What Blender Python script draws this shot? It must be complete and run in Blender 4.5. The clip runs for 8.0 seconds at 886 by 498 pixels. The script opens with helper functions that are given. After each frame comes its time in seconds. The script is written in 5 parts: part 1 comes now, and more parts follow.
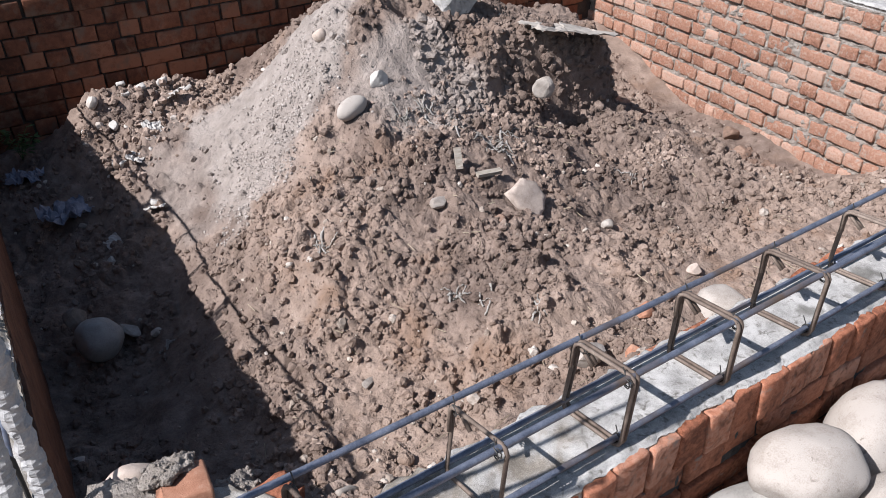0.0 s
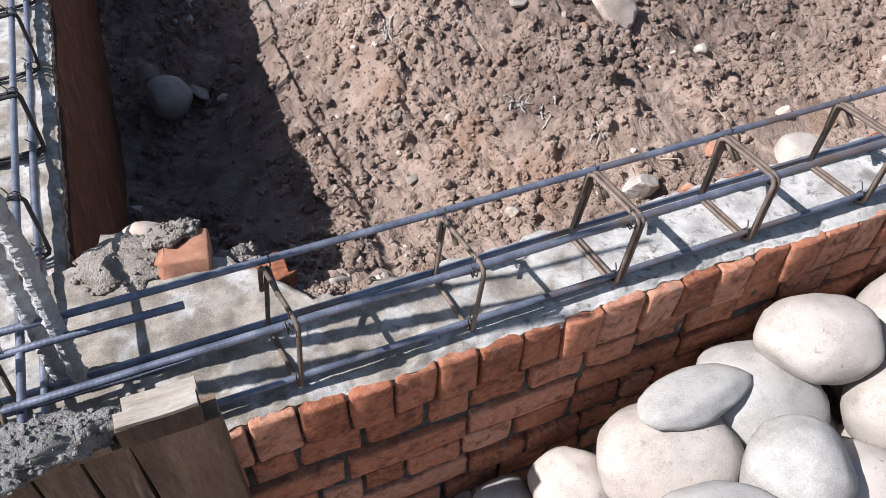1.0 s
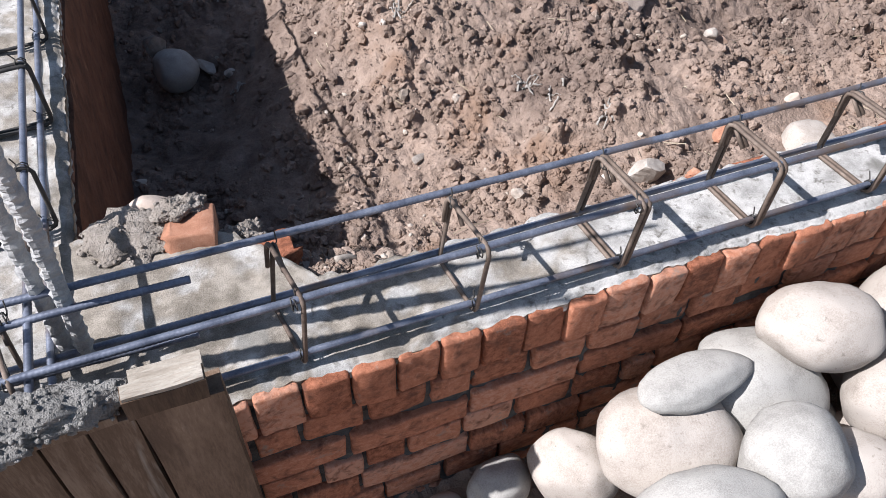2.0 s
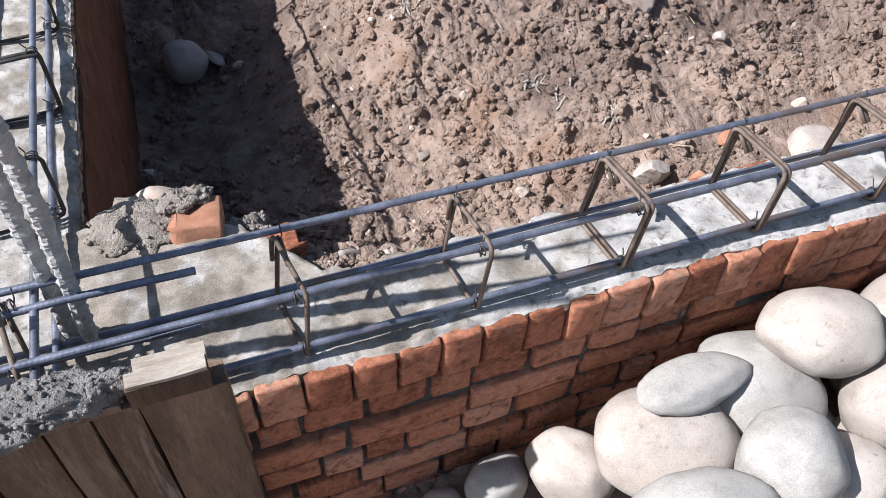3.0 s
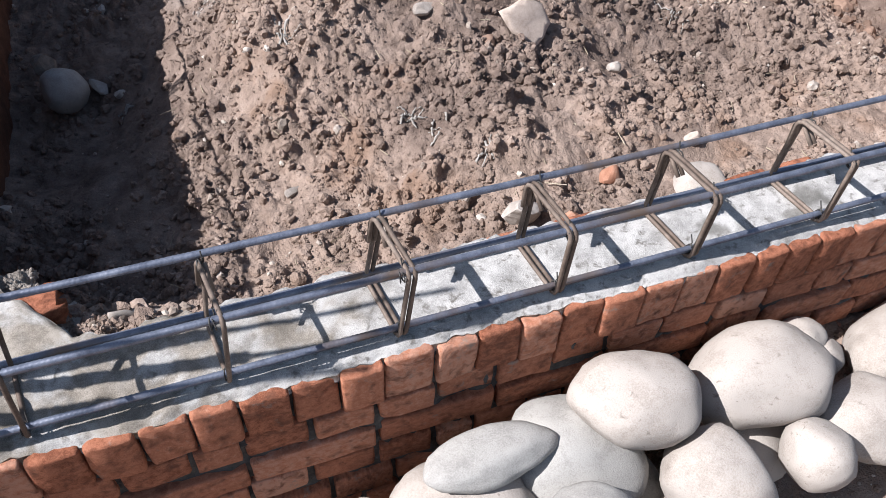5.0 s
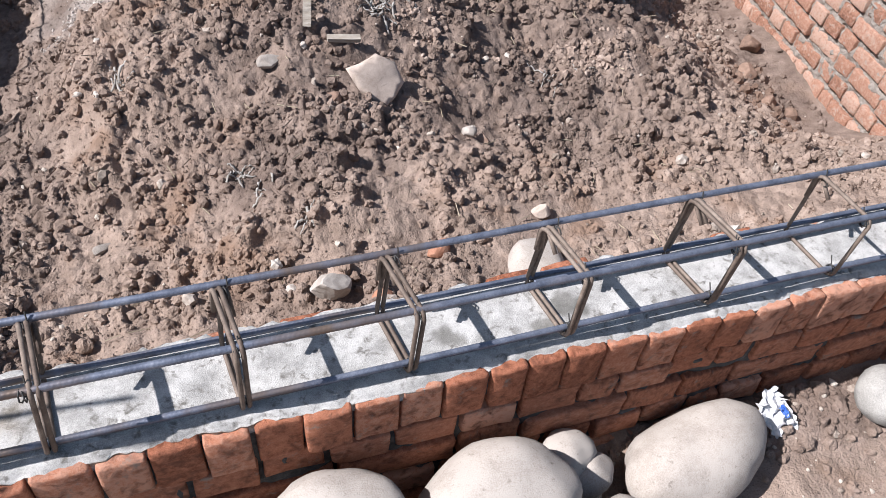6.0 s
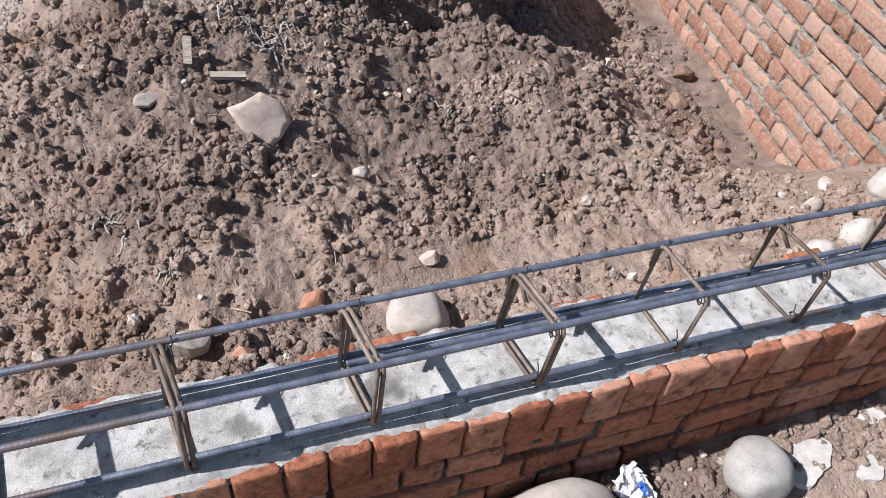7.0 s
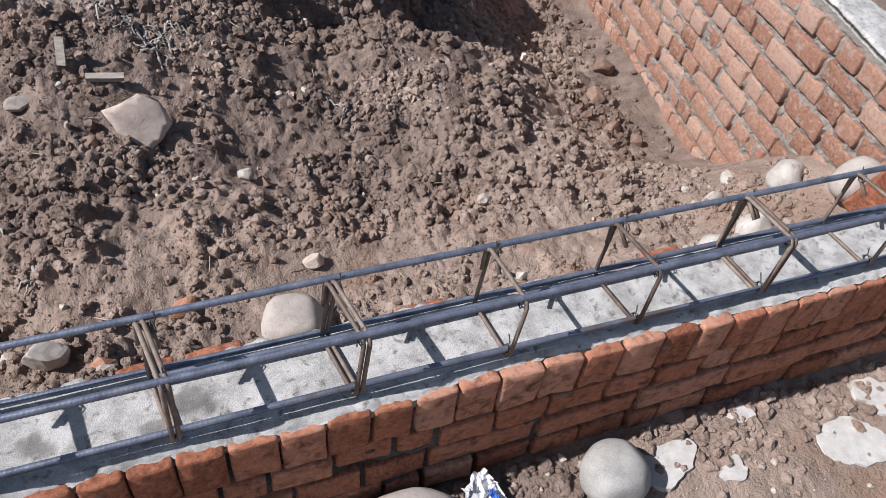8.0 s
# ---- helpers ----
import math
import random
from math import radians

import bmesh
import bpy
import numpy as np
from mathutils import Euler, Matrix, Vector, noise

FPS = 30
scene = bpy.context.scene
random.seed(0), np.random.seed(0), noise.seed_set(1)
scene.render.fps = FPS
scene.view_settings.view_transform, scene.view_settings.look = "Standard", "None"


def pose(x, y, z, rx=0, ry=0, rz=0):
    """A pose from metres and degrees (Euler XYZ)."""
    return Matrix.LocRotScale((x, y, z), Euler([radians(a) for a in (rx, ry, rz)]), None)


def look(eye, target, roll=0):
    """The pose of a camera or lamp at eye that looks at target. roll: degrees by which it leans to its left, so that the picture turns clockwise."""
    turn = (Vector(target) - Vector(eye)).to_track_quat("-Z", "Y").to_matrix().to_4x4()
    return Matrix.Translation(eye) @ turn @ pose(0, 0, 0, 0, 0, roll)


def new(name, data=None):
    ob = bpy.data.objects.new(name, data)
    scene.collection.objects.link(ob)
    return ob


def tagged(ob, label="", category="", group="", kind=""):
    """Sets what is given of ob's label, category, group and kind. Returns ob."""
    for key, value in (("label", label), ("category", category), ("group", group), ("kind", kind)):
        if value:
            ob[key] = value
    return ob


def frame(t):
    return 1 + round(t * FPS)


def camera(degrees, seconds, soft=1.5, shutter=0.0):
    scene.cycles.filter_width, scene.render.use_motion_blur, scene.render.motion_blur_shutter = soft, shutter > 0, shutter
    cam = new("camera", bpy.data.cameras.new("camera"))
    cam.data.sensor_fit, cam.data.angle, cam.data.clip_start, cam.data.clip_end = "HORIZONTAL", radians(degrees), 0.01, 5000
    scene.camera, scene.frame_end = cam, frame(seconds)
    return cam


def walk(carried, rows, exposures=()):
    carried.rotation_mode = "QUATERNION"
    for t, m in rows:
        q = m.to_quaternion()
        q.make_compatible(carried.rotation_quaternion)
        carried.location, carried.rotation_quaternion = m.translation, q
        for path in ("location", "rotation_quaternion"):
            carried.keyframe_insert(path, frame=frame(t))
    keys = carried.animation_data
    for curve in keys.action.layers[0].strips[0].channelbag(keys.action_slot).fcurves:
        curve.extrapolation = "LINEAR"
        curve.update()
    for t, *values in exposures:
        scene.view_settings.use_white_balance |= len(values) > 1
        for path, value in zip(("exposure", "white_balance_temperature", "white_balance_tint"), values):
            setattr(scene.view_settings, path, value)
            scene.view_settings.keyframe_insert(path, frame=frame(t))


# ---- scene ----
cam = camera(58.9, 8.0, 0.45)
PATH = [
    (0, (0.318, -0.635, 1.571), (1.248, 0.762, 0.483), -0.5),
    (0.3, (0.432, -0.651, 1.558), (1.149, 0.815, 0.402), 0.3),
    (0.5, (0.483, -0.678, 1.572), (1.13, 0.78, 0.365), -0.5),
    (0.7, (0.511, -0.684, 1.57), (1.119, 0.715, 0.276), -0.3),
    (0.8, (0.514, -0.675, 1.552), (1.098, 0.667, 0.189), 1.1),
    (1, (0.514, -0.678, 1.552), (1.058, 0.555, 0.073), 1.7),
    (1.5, (0.511, -0.676, 1.551), (1.042, 0.524, 0.041), 2.3),
    (3, (0.507, -0.683, 1.565), (1.019, 0.512, 0.045), 3.8),
    (3.5, (0.527, -0.682, 1.559), (1.035, 0.514, 0.039), 3.9),
    (4, (0.584, -0.676, 1.557), (1.093, 0.519, 0.036), 3.8),
    (4.2, (0.628, -0.673, 1.562), (1.137, 0.523, 0.042), 3.5),
    (5.3, (1.133, -0.695, 1.563), (1.669, 0.524, 0.071), 5.2),
    (5.5, (1.254, -0.685, 1.592), (1.804, 0.541, 0.11), 7.6),
    (6, (1.538, -0.674, 1.606), (2.09, 0.572, 0.143), 7.5),
    (6.5, (1.793, -0.664, 1.659), (2.353, 0.59, 0.205), 7.8),
    (7, (1.938, -0.618, 1.649), (2.503, 0.636, 0.196), 7.9),
    (7.5, (2.094, -0.64, 1.65), (2.663, 0.608, 0.194), 7.9),
    (8, (2.257, -0.677, 1.654), (2.858, 0.555, 0.198), 8.1),
]
walk(cam, [(t, look(eye, target, roll)) for t, eye, target, roll in PATH], [(0, 0.56), (1, 0.77), (3, 0.8), (4, 0.8), (5.5, 0.76), (6.5, 0.7), (7, 0.6), (7.5, 0.48), (8, 0.38)])

# ---- light ----
SUN = Vector((-0.97, 0.08, 1.0)).normalized()
world = bpy.data.worlds.new("sky")
scene.world = world
world.use_nodes = True
sky = world.node_tree.nodes.new("ShaderNodeTexSky")
sky.sky_type = "NISHITA"
sky.sun_disc = False
sky.sun_elevation = math.asin(SUN.z)
sky.sun_rotation = math.atan2(SUN.x, SUN.y)
back = world.node_tree.nodes["Background"]
back.inputs["Strength"].default_value = 0.068
world.node_tree.links.new(sky.outputs["Color"], back.inputs["Color"])
sun = new("sun", bpy.data.lights.new("sun", "SUN"))
sun.data.energy = 5.0
sun.data.angle = radians(0.53)
sun.data.color = (1.0, 0.972, 0.99)
sun.matrix_world = look(SUN * 10, (0, 0, 0))

def part(name, bm, material, parent=None, label="", smooth=False):
    """One bmesh as one mesh object, under a thing or a part."""
    me = bpy.data.meshes.new(name)
    bm.to_mesh(me)
    bm.free()
    return put(name, me, material, parent, label, smooth)


def put(name, me, material, parent=None, label="", smooth=False):
    if material and not me.materials:
        me.materials.append(material)
    if smooth:
        me.polygons.foreach_set("use_smooth", [True] * len(me.polygons))
    ob = new(name, me)
    if parent:
        ob.parent = parent
    return tagged(ob, label) if label else ob


def mesh_from(name, verts, faces):
    me = bpy.data.meshes.new(name)
    me.from_pydata([tuple(v) for v in verts] if not isinstance(verts, np.ndarray) else verts.tolist(), [],
                   faces if not isinstance(faces, np.ndarray) else faces.tolist())
    me.update()
    return me


# ---- noise on arrays ----
def lattice(ix, iy, seed):
    n = (ix * 374761393 + iy * 668265263 + seed * 974711) & 0x7FFFFFFF
    n = ((n ^ (n >> 13)) * 1274126177) & 0x7FFFFFFF
    return ((n ^ (n >> 16)) & 0xFFFF) / 65535.0


def value_noise(x, y, seed=0):
    """Smooth noise from -1 to 1, one cell a unit."""
    x, y = np.asarray(x, float), np.asarray(y, float)
    ix, iy = np.floor(x).astype(np.int64), np.floor(y).astype(np.int64)
    fx, fy = x - ix, y - iy
    fx, fy = fx * fx * (3 - 2 * fx), fy * fy * (3 - 2 * fy)
    a = lattice(ix, iy, seed) * (1 - fx) + lattice(ix + 1, iy, seed) * fx
    b = lattice(ix, iy + 1, seed) * (1 - fx) + lattice(ix + 1, iy + 1, seed) * fx
    return 2 * (a * (1 - fy) + b * fy) - 1


def rough(x, y, size, octaves, seed=0, gain=0.5):
    """Layered noise whose largest lumps are about size across."""
    total, amp = 0.0, 1.0
    for o in range(octaves):
        total = total + amp * value_noise(x / size * 2 ** o + 17.3 * o, y / size * 2 ** o - 9.1 * o, seed + o)
        amp *= gain
    return total


def step(a, b, v):
    s = np.clip((v - a) / (b - a), 0, 1)
    return s * s * (3 - 2 * s)


# ---- materials ----
def surface(name, colours, size=0.05, fine=0.004, roughness=0.85, bump=0.3, depth=0.004, metal=0.0, per_object=0.0, grain=None,
            per_island=0.0, stain=None, stain_size=0.2, stain_at=(0.55, 0.65), specular=0.3, mix_attr=None, mix_colours=None, dark_attr=None, dark_colours=None, crumb=0.0, speckle=0.45, coarse=0.35, smear=None, smear_size=0.06, smear_at=(0.6, 0.68)):
    """A rough solid: colours from dark to light over noise at two sizes, with fine relief, optional stains and piece-to-piece change."""
    m = bpy.data.materials.new(name)
    m.use_nodes = True
    nt = m.node_tree
    nt.nodes.clear()

    def node(kind, **kw):
        n = nt.nodes.new(kind)
        for k, v in kw.items():
            n.inputs[k.replace("_", " ")].default_value = v
        return n

    link = nt.links.new
    out, shader = node("ShaderNodeOutputMaterial"), node("ShaderNodeBsdfPrincipled")
    link(shader.outputs["BSDF"], out.inputs["Surface"])
    shader.inputs["Metallic"].default_value = metal
    shader.inputs["Specular IOR Level"].default_value = specular
    where = node("ShaderNodeTexCoord").outputs["Object"]
    if per_object:
        info, shift = node("ShaderNodeObjectInfo"), nt.nodes.new("ShaderNodeVectorMath")
        shift.operation = "MULTIPLY_ADD"
        link(info.outputs["Random"], shift.inputs[0])
        shift.inputs[1].default_value = (37.0, 53.0, 71.0)
        link(where, shift.inputs[2])
        where = shift.outputs["Vector"]
    if grain:
        stretch = nt.nodes.new("ShaderNodeVectorMath")
        stretch.operation = "MULTIPLY"
        link(where, stretch.inputs[0])
        stretch.inputs[1].default_value = grain
        where = stretch.outputs["Vector"]
    big = node("ShaderNodeTexNoise", Scale=1 / size, Detail=6.0, Roughness=0.65)
    small = node("ShaderNodeTexNoise", Scale=1 / fine, Detail=3.0, Roughness=0.75, Distortion=0.3)
    link(where, big.inputs["Vector"])
    link(where, small.inputs["Vector"])
    add = nt.nodes.new("ShaderNodeMath")
    add.operation = "MULTIPLY_ADD"
    link(small.outputs["Fac"], add.inputs[0])
    add.inputs[1].default_value = speckle
    link(big.outputs["Fac"], add.inputs[2])
    fac = add.outputs["Value"]
    if per_object or per_island:
        rnd = nt.nodes.new("ShaderNodeMath")
        rnd.operation = "MULTIPLY_ADD"
        if per_object:
            link(info.outputs["Random"], rnd.inputs[0])
        else:
            link(node("ShaderNodeNewGeometry").outputs["Random Per Island"], rnd.inputs[0])
        rnd.inputs[1].default_value = per_object or per_island
        link(fac, rnd.inputs[2])
        sub = nt.nodes.new("ShaderNodeMath")
        sub.operation = "SUBTRACT"
        link(rnd.outputs["Value"], sub.inputs[0])
        sub.inputs[1].default_value = (per_object or per_island) / 2
        fac = sub.outputs["Value"]

    def ramp(cols, source):
        r = nt.nodes.new("ShaderNodeValToRGB")
        e = r.color_ramp.elements
        while len(e) < len(cols):
            e.new(0.5)
        for i, c in enumerate(cols):
            e[i].position = 0.42 + 0.62 * i / (len(cols) - 1)
            e[i].color = (*c, 1)
        link(source, r.inputs["Fac"])
        return r.outputs["Color"]

    colour = ramp(colours, fac)

    def mixed(a, b, f):
        mx = nt.nodes.new("ShaderNodeMix")
        mx.data_type = "RGBA"
        link(f, mx.inputs[0])
        link(a, mx.inputs[6])
        if isinstance(b, tuple):
            mx.inputs[7].default_value = (*b, 1)
        else:
            link(b, mx.inputs[7])
        return mx.outputs[2]

    if stain:
        sn = node("ShaderNodeTexNoise", Scale=1 / stain_size, Detail=4.0, Roughness=0.6, Distortion=0.4)
        link(where, sn.inputs["Vector"])
        mr = nt.nodes.new("ShaderNodeMapRange")
        mr.inputs["From Min"].default_value, mr.inputs["From Max"].default_value = stain_at
        link(sn.outputs["Fac"], mr.inputs["Value"])
        colour = mixed(colour, stain, mr.outputs["Result"])
    if smear:
        sm = node("ShaderNodeTexNoise", Scale=1 / smear_size, Detail=7.0, Roughness=0.7)
        link(where, sm.inputs["Vector"])
        ms = nt.nodes.new("ShaderNodeMapRange")
        ms.inputs["From Min"].default_value, ms.inputs["From Max"].default_value = smear_at
        link(sm.outputs["Fac"], ms.inputs["Value"])
        colour = mixed(colour, smear, ms.outputs["Result"])
    if mix_attr:
        at = nt.nodes.new("ShaderNodeAttribute")
        at.attribute_name = mix_attr
        colour = mixed(colour, ramp(mix_colours, fac), at.outputs["Fac"])
    if dark_attr:
        wet = nt.nodes.new("ShaderNodeAttribute")
        wet.attribute_name = dark_attr
        colour = mixed(colour, ramp(dark_colours, fac), wet.outputs["Fac"])
    link(colour, shader.inputs["Base Color"])
    rr = nt.nodes.new("ShaderNodeMapRange")
    rr.inputs["To Min"].default_value, rr.inputs["To Max"].default_value = roughness - 0.12, min(1.0, roughness + 0.12)
    link(big.outputs["Fac"], rr.inputs["Value"])
    link(rr.outputs["Result"], shader.inputs["Roughness"])
    bp = node("ShaderNodeBump", Strength=bump, Distance=depth)
    grit = nt.nodes.new("ShaderNodeMath")
    grit.operation = "MULTIPLY_ADD"
    link(big.outputs["Fac"], grit.inputs[0])
    grit.inputs[1].default_value = coarse
    link(small.outputs["Fac"], grit.inputs[2])
    height = grit.outputs["Value"]
    if crumb:
        vo = node("ShaderNodeTexVoronoi", Scale=1 / crumb, Randomness=1.0, Detail=2.0, Roughness=0.7, Lacunarity=2.3)
        link(where, vo.inputs["Vector"])
        less = nt.nodes.new("ShaderNodeMath")
        less.operation = "MULTIPLY_ADD"
        link(vo.outputs["Distance"], less.inputs[0])
        less.inputs[1].default_value = -1.0
        link(height, less.inputs[2])
        height = less.outputs["Value"]
    link(height, bp.inputs["Height"])
    link(bp.outputs["Normal"], shader.inputs["Normal"])
    return m


# The dark ramp serves moist soil and the strip with shade in its colour.
SOIL = surface("soil", [(0.16, 0.118, 0.095), (0.25, 0.188, 0.153), (0.34, 0.26, 0.215), (0.44, 0.35, 0.293)], 0.09, 0.005, 0.95, 0.8, 0.0045, crumb=0.013, dark_attr="damp_shade", dark_colours=[(0.085, 0.063, 0.052), (0.15, 0.111, 0.093), (0.222, 0.17, 0.143), (0.325, 0.256, 0.22)],
               mix_attr="sand", mix_colours=[(0.19, 0.162, 0.145), (0.275, 0.239, 0.216), (0.35, 0.307, 0.28), (0.44, 0.392, 0.36)],
               stain=(0.26, 0.178, 0.133), stain_size=0.35, stain_at=(0.54, 0.66), specular=0.15)
CLOD = surface("clod", [(0.17, 0.127, 0.102), (0.255, 0.193, 0.158), (0.335, 0.258, 0.215), (0.42, 0.335, 0.285)], 0.02, 0.004, 0.95, 0.6, 0.004, per_island=0.35, specular=0.15)
PEBBLE = surface("pebble", [(0.15, 0.115, 0.092), (0.24, 0.192, 0.158), (0.34, 0.285, 0.243), (0.47, 0.42, 0.365)], 0.02, 0.003, 0.85, 0.3, 0.002, per_island=0.7)
PALE_CHIP = surface("pale stone chip", [(0.2, 0.165, 0.138), (0.31, 0.262, 0.225), (0.41, 0.36, 0.318), (0.52, 0.475, 0.43)], 0.02, 0.003, 0.88, 0.5, 0.002, per_island=0.7)
GRIT = surface("sand grit", [(0.2, 0.175, 0.158), (0.29, 0.255, 0.232), (0.37, 0.33, 0.302), (0.46, 0.415, 0.385)], 0.02, 0.003, 0.9, 0.3, 0.002, per_island=0.4)
BRICK = surface("fired brick", [(0.23, 0.084, 0.048), (0.43, 0.17, 0.1), (0.53, 0.228, 0.14), (0.6, 0.32, 0.225)], 0.014, 0.0022, 0.94, 0.9, 0.0045, per_object=0.5, coarse=1.6, smear=(0.3, 0.255, 0.22), smear_size=0.055, smear_at=(0.6, 0.72),
                stain=(0.17, 0.075, 0.05), stain_size=0.03, stain_at=(0.5, 0.72), specular=0.15, speckle=0.55)
SALMON_BRICK = surface("pale sunlit brick", [(0.19, 0.092, 0.062), (0.32, 0.166, 0.115), (0.4, 0.224, 0.16), (0.48, 0.32, 0.252)], 0.014, 0.0025, 0.94, 0.9, 0.005, per_object=0.45, coarse=1.6, smear=(0.36, 0.31, 0.27), smear_size=0.05, smear_at=(0.58, 0.68),
                       stain=(0.44, 0.35, 0.29), stain_size=0.03, stain_at=(0.54, 0.74), specular=0.2, speckle=0.55)
# Darker copy of the brick: the back wall's shade is in the colour.
DARK_BRICK = surface("shade dark brick", [(0.085, 0.036, 0.023), (0.15, 0.06, 0.036), (0.21, 0.085, 0.05), (0.28, 0.125, 0.075)], 0.04, 0.003, 0.92, 0.5, 0.003, per_object=0.6,
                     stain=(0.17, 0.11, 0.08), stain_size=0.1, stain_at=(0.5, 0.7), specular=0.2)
MORTAR = surface("grey mortar", [(0.12, 0.117, 0.113), (0.2, 0.195, 0.188), (0.28, 0.272, 0.262), (0.37, 0.36, 0.345)], 0.03, 0.003, 0.95, 0.9, 0.004, crumb=0.007)
# Grey mortar coloured darker to carry the shade of the recessed joints.
WALL_MORTAR = surface("shade dark mortar", [(0.035, 0.032, 0.03), (0.065, 0.061, 0.058), (0.105, 0.099, 0.095), (0.19, 0.18, 0.172)], 0.03, 0.003, 0.95, 0.8, 0.004)
# Mortar of the back wall, with its shade mixed into the brown.
DARK_MORTAR = surface("shade dark brown mortar", [(0.035, 0.028, 0.023), (0.065, 0.052, 0.044), (0.1, 0.08, 0.067)], 0.03, 0.003, 0.95, 0.8, 0.004)
CONCRETE = surface("cast concrete", [(0.08, 0.077, 0.073), (0.23, 0.225, 0.216), (0.365, 0.356, 0.343), (0.515, 0.504, 0.488)], 0.05, 0.0022, 0.92, 0.9, 0.0018, speckle=0.75,
                   stain=(0.16, 0.15, 0.137), stain_size=0.02, stain_at=(0.55, 0.7), coarse=1.0, mix_attr="silt", mix_colours=[(0.05, 0.043, 0.035), (0.125, 0.109, 0.089), (0.215, 0.19, 0.16), (0.34, 0.306, 0.265)],
                   dark_attr="damp_shade", dark_colours=[(0.08, 0.077, 0.07), (0.12, 0.115, 0.105), (0.16, 0.155, 0.142), (0.21, 0.2, 0.185)])
STEEL = surface("ribbed steel", [(0.065, 0.075, 0.105), (0.125, 0.142, 0.19), (0.205, 0.228, 0.29), (0.31, 0.33, 0.385)], 0.05, 0.004, 0.45, 0.2, 0.001, metal=0.5, specular=0.5,
                stain=(0.17, 0.125, 0.1), stain_size=0.35, stain_at=(0.56, 0.68))
RUSTED = surface("rusted steel wire", [(0.065, 0.047, 0.038), (0.12, 0.09, 0.073), (0.18, 0.14, 0.115), (0.26, 0.21, 0.175)], 0.03, 0.003, 0.7, 0.3, 0.001, metal=0.25, per_object=0.4)
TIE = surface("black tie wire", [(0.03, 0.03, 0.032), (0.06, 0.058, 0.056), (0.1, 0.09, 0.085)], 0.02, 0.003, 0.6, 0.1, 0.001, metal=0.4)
SLURRY = surface("cement coated steel", [(0.2, 0.2, 0.205), (0.3, 0.3, 0.305), (0.4, 0.4, 0.4), (0.5, 0.5, 0.49)], 0.03, 0.003, 0.85, 0.6, 0.002)
RIVER = surface("pale river stone", [(0.15, 0.126, 0.108), (0.275, 0.241, 0.213), (0.355, 0.316, 0.283), (0.415, 0.376, 0.342)], 0.06, 0.0034, 0.9, 0.9, 0.0012, per_object=0.2, speckle=0.9, coarse=1.2,
                stain=(0.22, 0.19, 0.165), stain_size=0.016, stain_at=(0.63, 0.74))
RIVER_GREY = surface("grey river stone", [(0.14, 0.134, 0.126), (0.25, 0.242, 0.229), (0.325, 0.315, 0.298), (0.39, 0.38, 0.36)], 0.055, 0.0034, 0.9, 0.9, 0.0012, per_object=0.2, speckle=0.9, coarse=1.2,
                     stain=(0.3, 0.29, 0.27), stain_size=0.02, stain_at=(0.64, 0.74))
DULL_STONE = surface("dull field stone", [(0.2, 0.17, 0.15), (0.3, 0.265, 0.235), (0.4, 0.36, 0.325), (0.5, 0.46, 0.42)], 0.05, 0.003, 0.9, 0.4, 0.002, per_object=0.5)
PINK_STONE = surface("pinkish sandstone", [(0.29, 0.225, 0.187), (0.42, 0.343, 0.293), (0.51, 0.427, 0.37), (0.58, 0.5, 0.44)], 0.03, 0.004, 0.9, 0.8, 0.002)
LIME_STONE = surface("lime splashed stone", [(0.26, 0.225, 0.195), (0.37, 0.335, 0.3), (0.46, 0.43, 0.395), (0.56, 0.535, 0.505)], 0.04, 0.003, 0.9, 0.5, 0.0015, per_object=0.2,
                     stain=(0.28, 0.23, 0.19), stain_size=0.05, stain_at=(0.6, 0.68))
PLASTER = surface("white plaster", [(0.3, 0.28, 0.255), (0.43, 0.41, 0.385), (0.52, 0.5, 0.475), (0.6, 0.585, 0.56)], 0.03, 0.003, 0.9, 0.5, 0.002)
PLANK = surface("weathered formwork plank", [(0.03, 0.018, 0.012), (0.074, 0.046, 0.03), (0.13, 0.085, 0.058), (0.21, 0.15, 0.11)], 0.05, 0.004, 0.8, 0.8, 0.002, per_object=0.35, grain=(1.0, 1.0, 0.12),
                stain=(0.29, 0.255, 0.22), stain_size=0.035, stain_at=(0.62, 0.76))
# Lighter copy of the plank: its light is in the brown, over stains and smears.
LIT_WORN_PLANK = surface("worn formwork plank in lit tone", [(0.06, 0.038, 0.026), (0.13, 0.084, 0.057), (0.2, 0.136, 0.096), (0.29, 0.215, 0.165)], 0.06, 0.004, 0.8, 0.8, 0.002, grain=(1.0, 1.0, 0.15),
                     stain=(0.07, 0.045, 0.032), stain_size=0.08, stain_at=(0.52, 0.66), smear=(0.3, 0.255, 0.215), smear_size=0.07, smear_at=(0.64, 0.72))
RAW_WOOD = surface("pale sawn wood", [(0.2, 0.165, 0.13), (0.31, 0.27, 0.225), (0.42, 0.38, 0.33), (0.52, 0.48, 0.43)], 0.02, 0.003, 0.85, 0.9, 0.003, grain=(0.15, 1.0, 1.0),
                   stain=(0.19, 0.155, 0.125), stain_size=0.02, stain_at=(0.54, 0.7), coarse=1.2)
PLASTIC = surface("white plastic film", [(0.5, 0.5, 0.5), (0.62, 0.62, 0.63), (0.72, 0.72, 0.73)], 0.04, 0.01, 0.5, 0.1, 0.001)
DUSTY_BRICK = surface("dusty brick", [(0.2, 0.1, 0.065), (0.32, 0.15, 0.095), (0.4, 0.205, 0.135), (0.43, 0.3, 0.23)], 0.03, 0.003, 0.95, 0.7, 0.003, per_object=0.3)
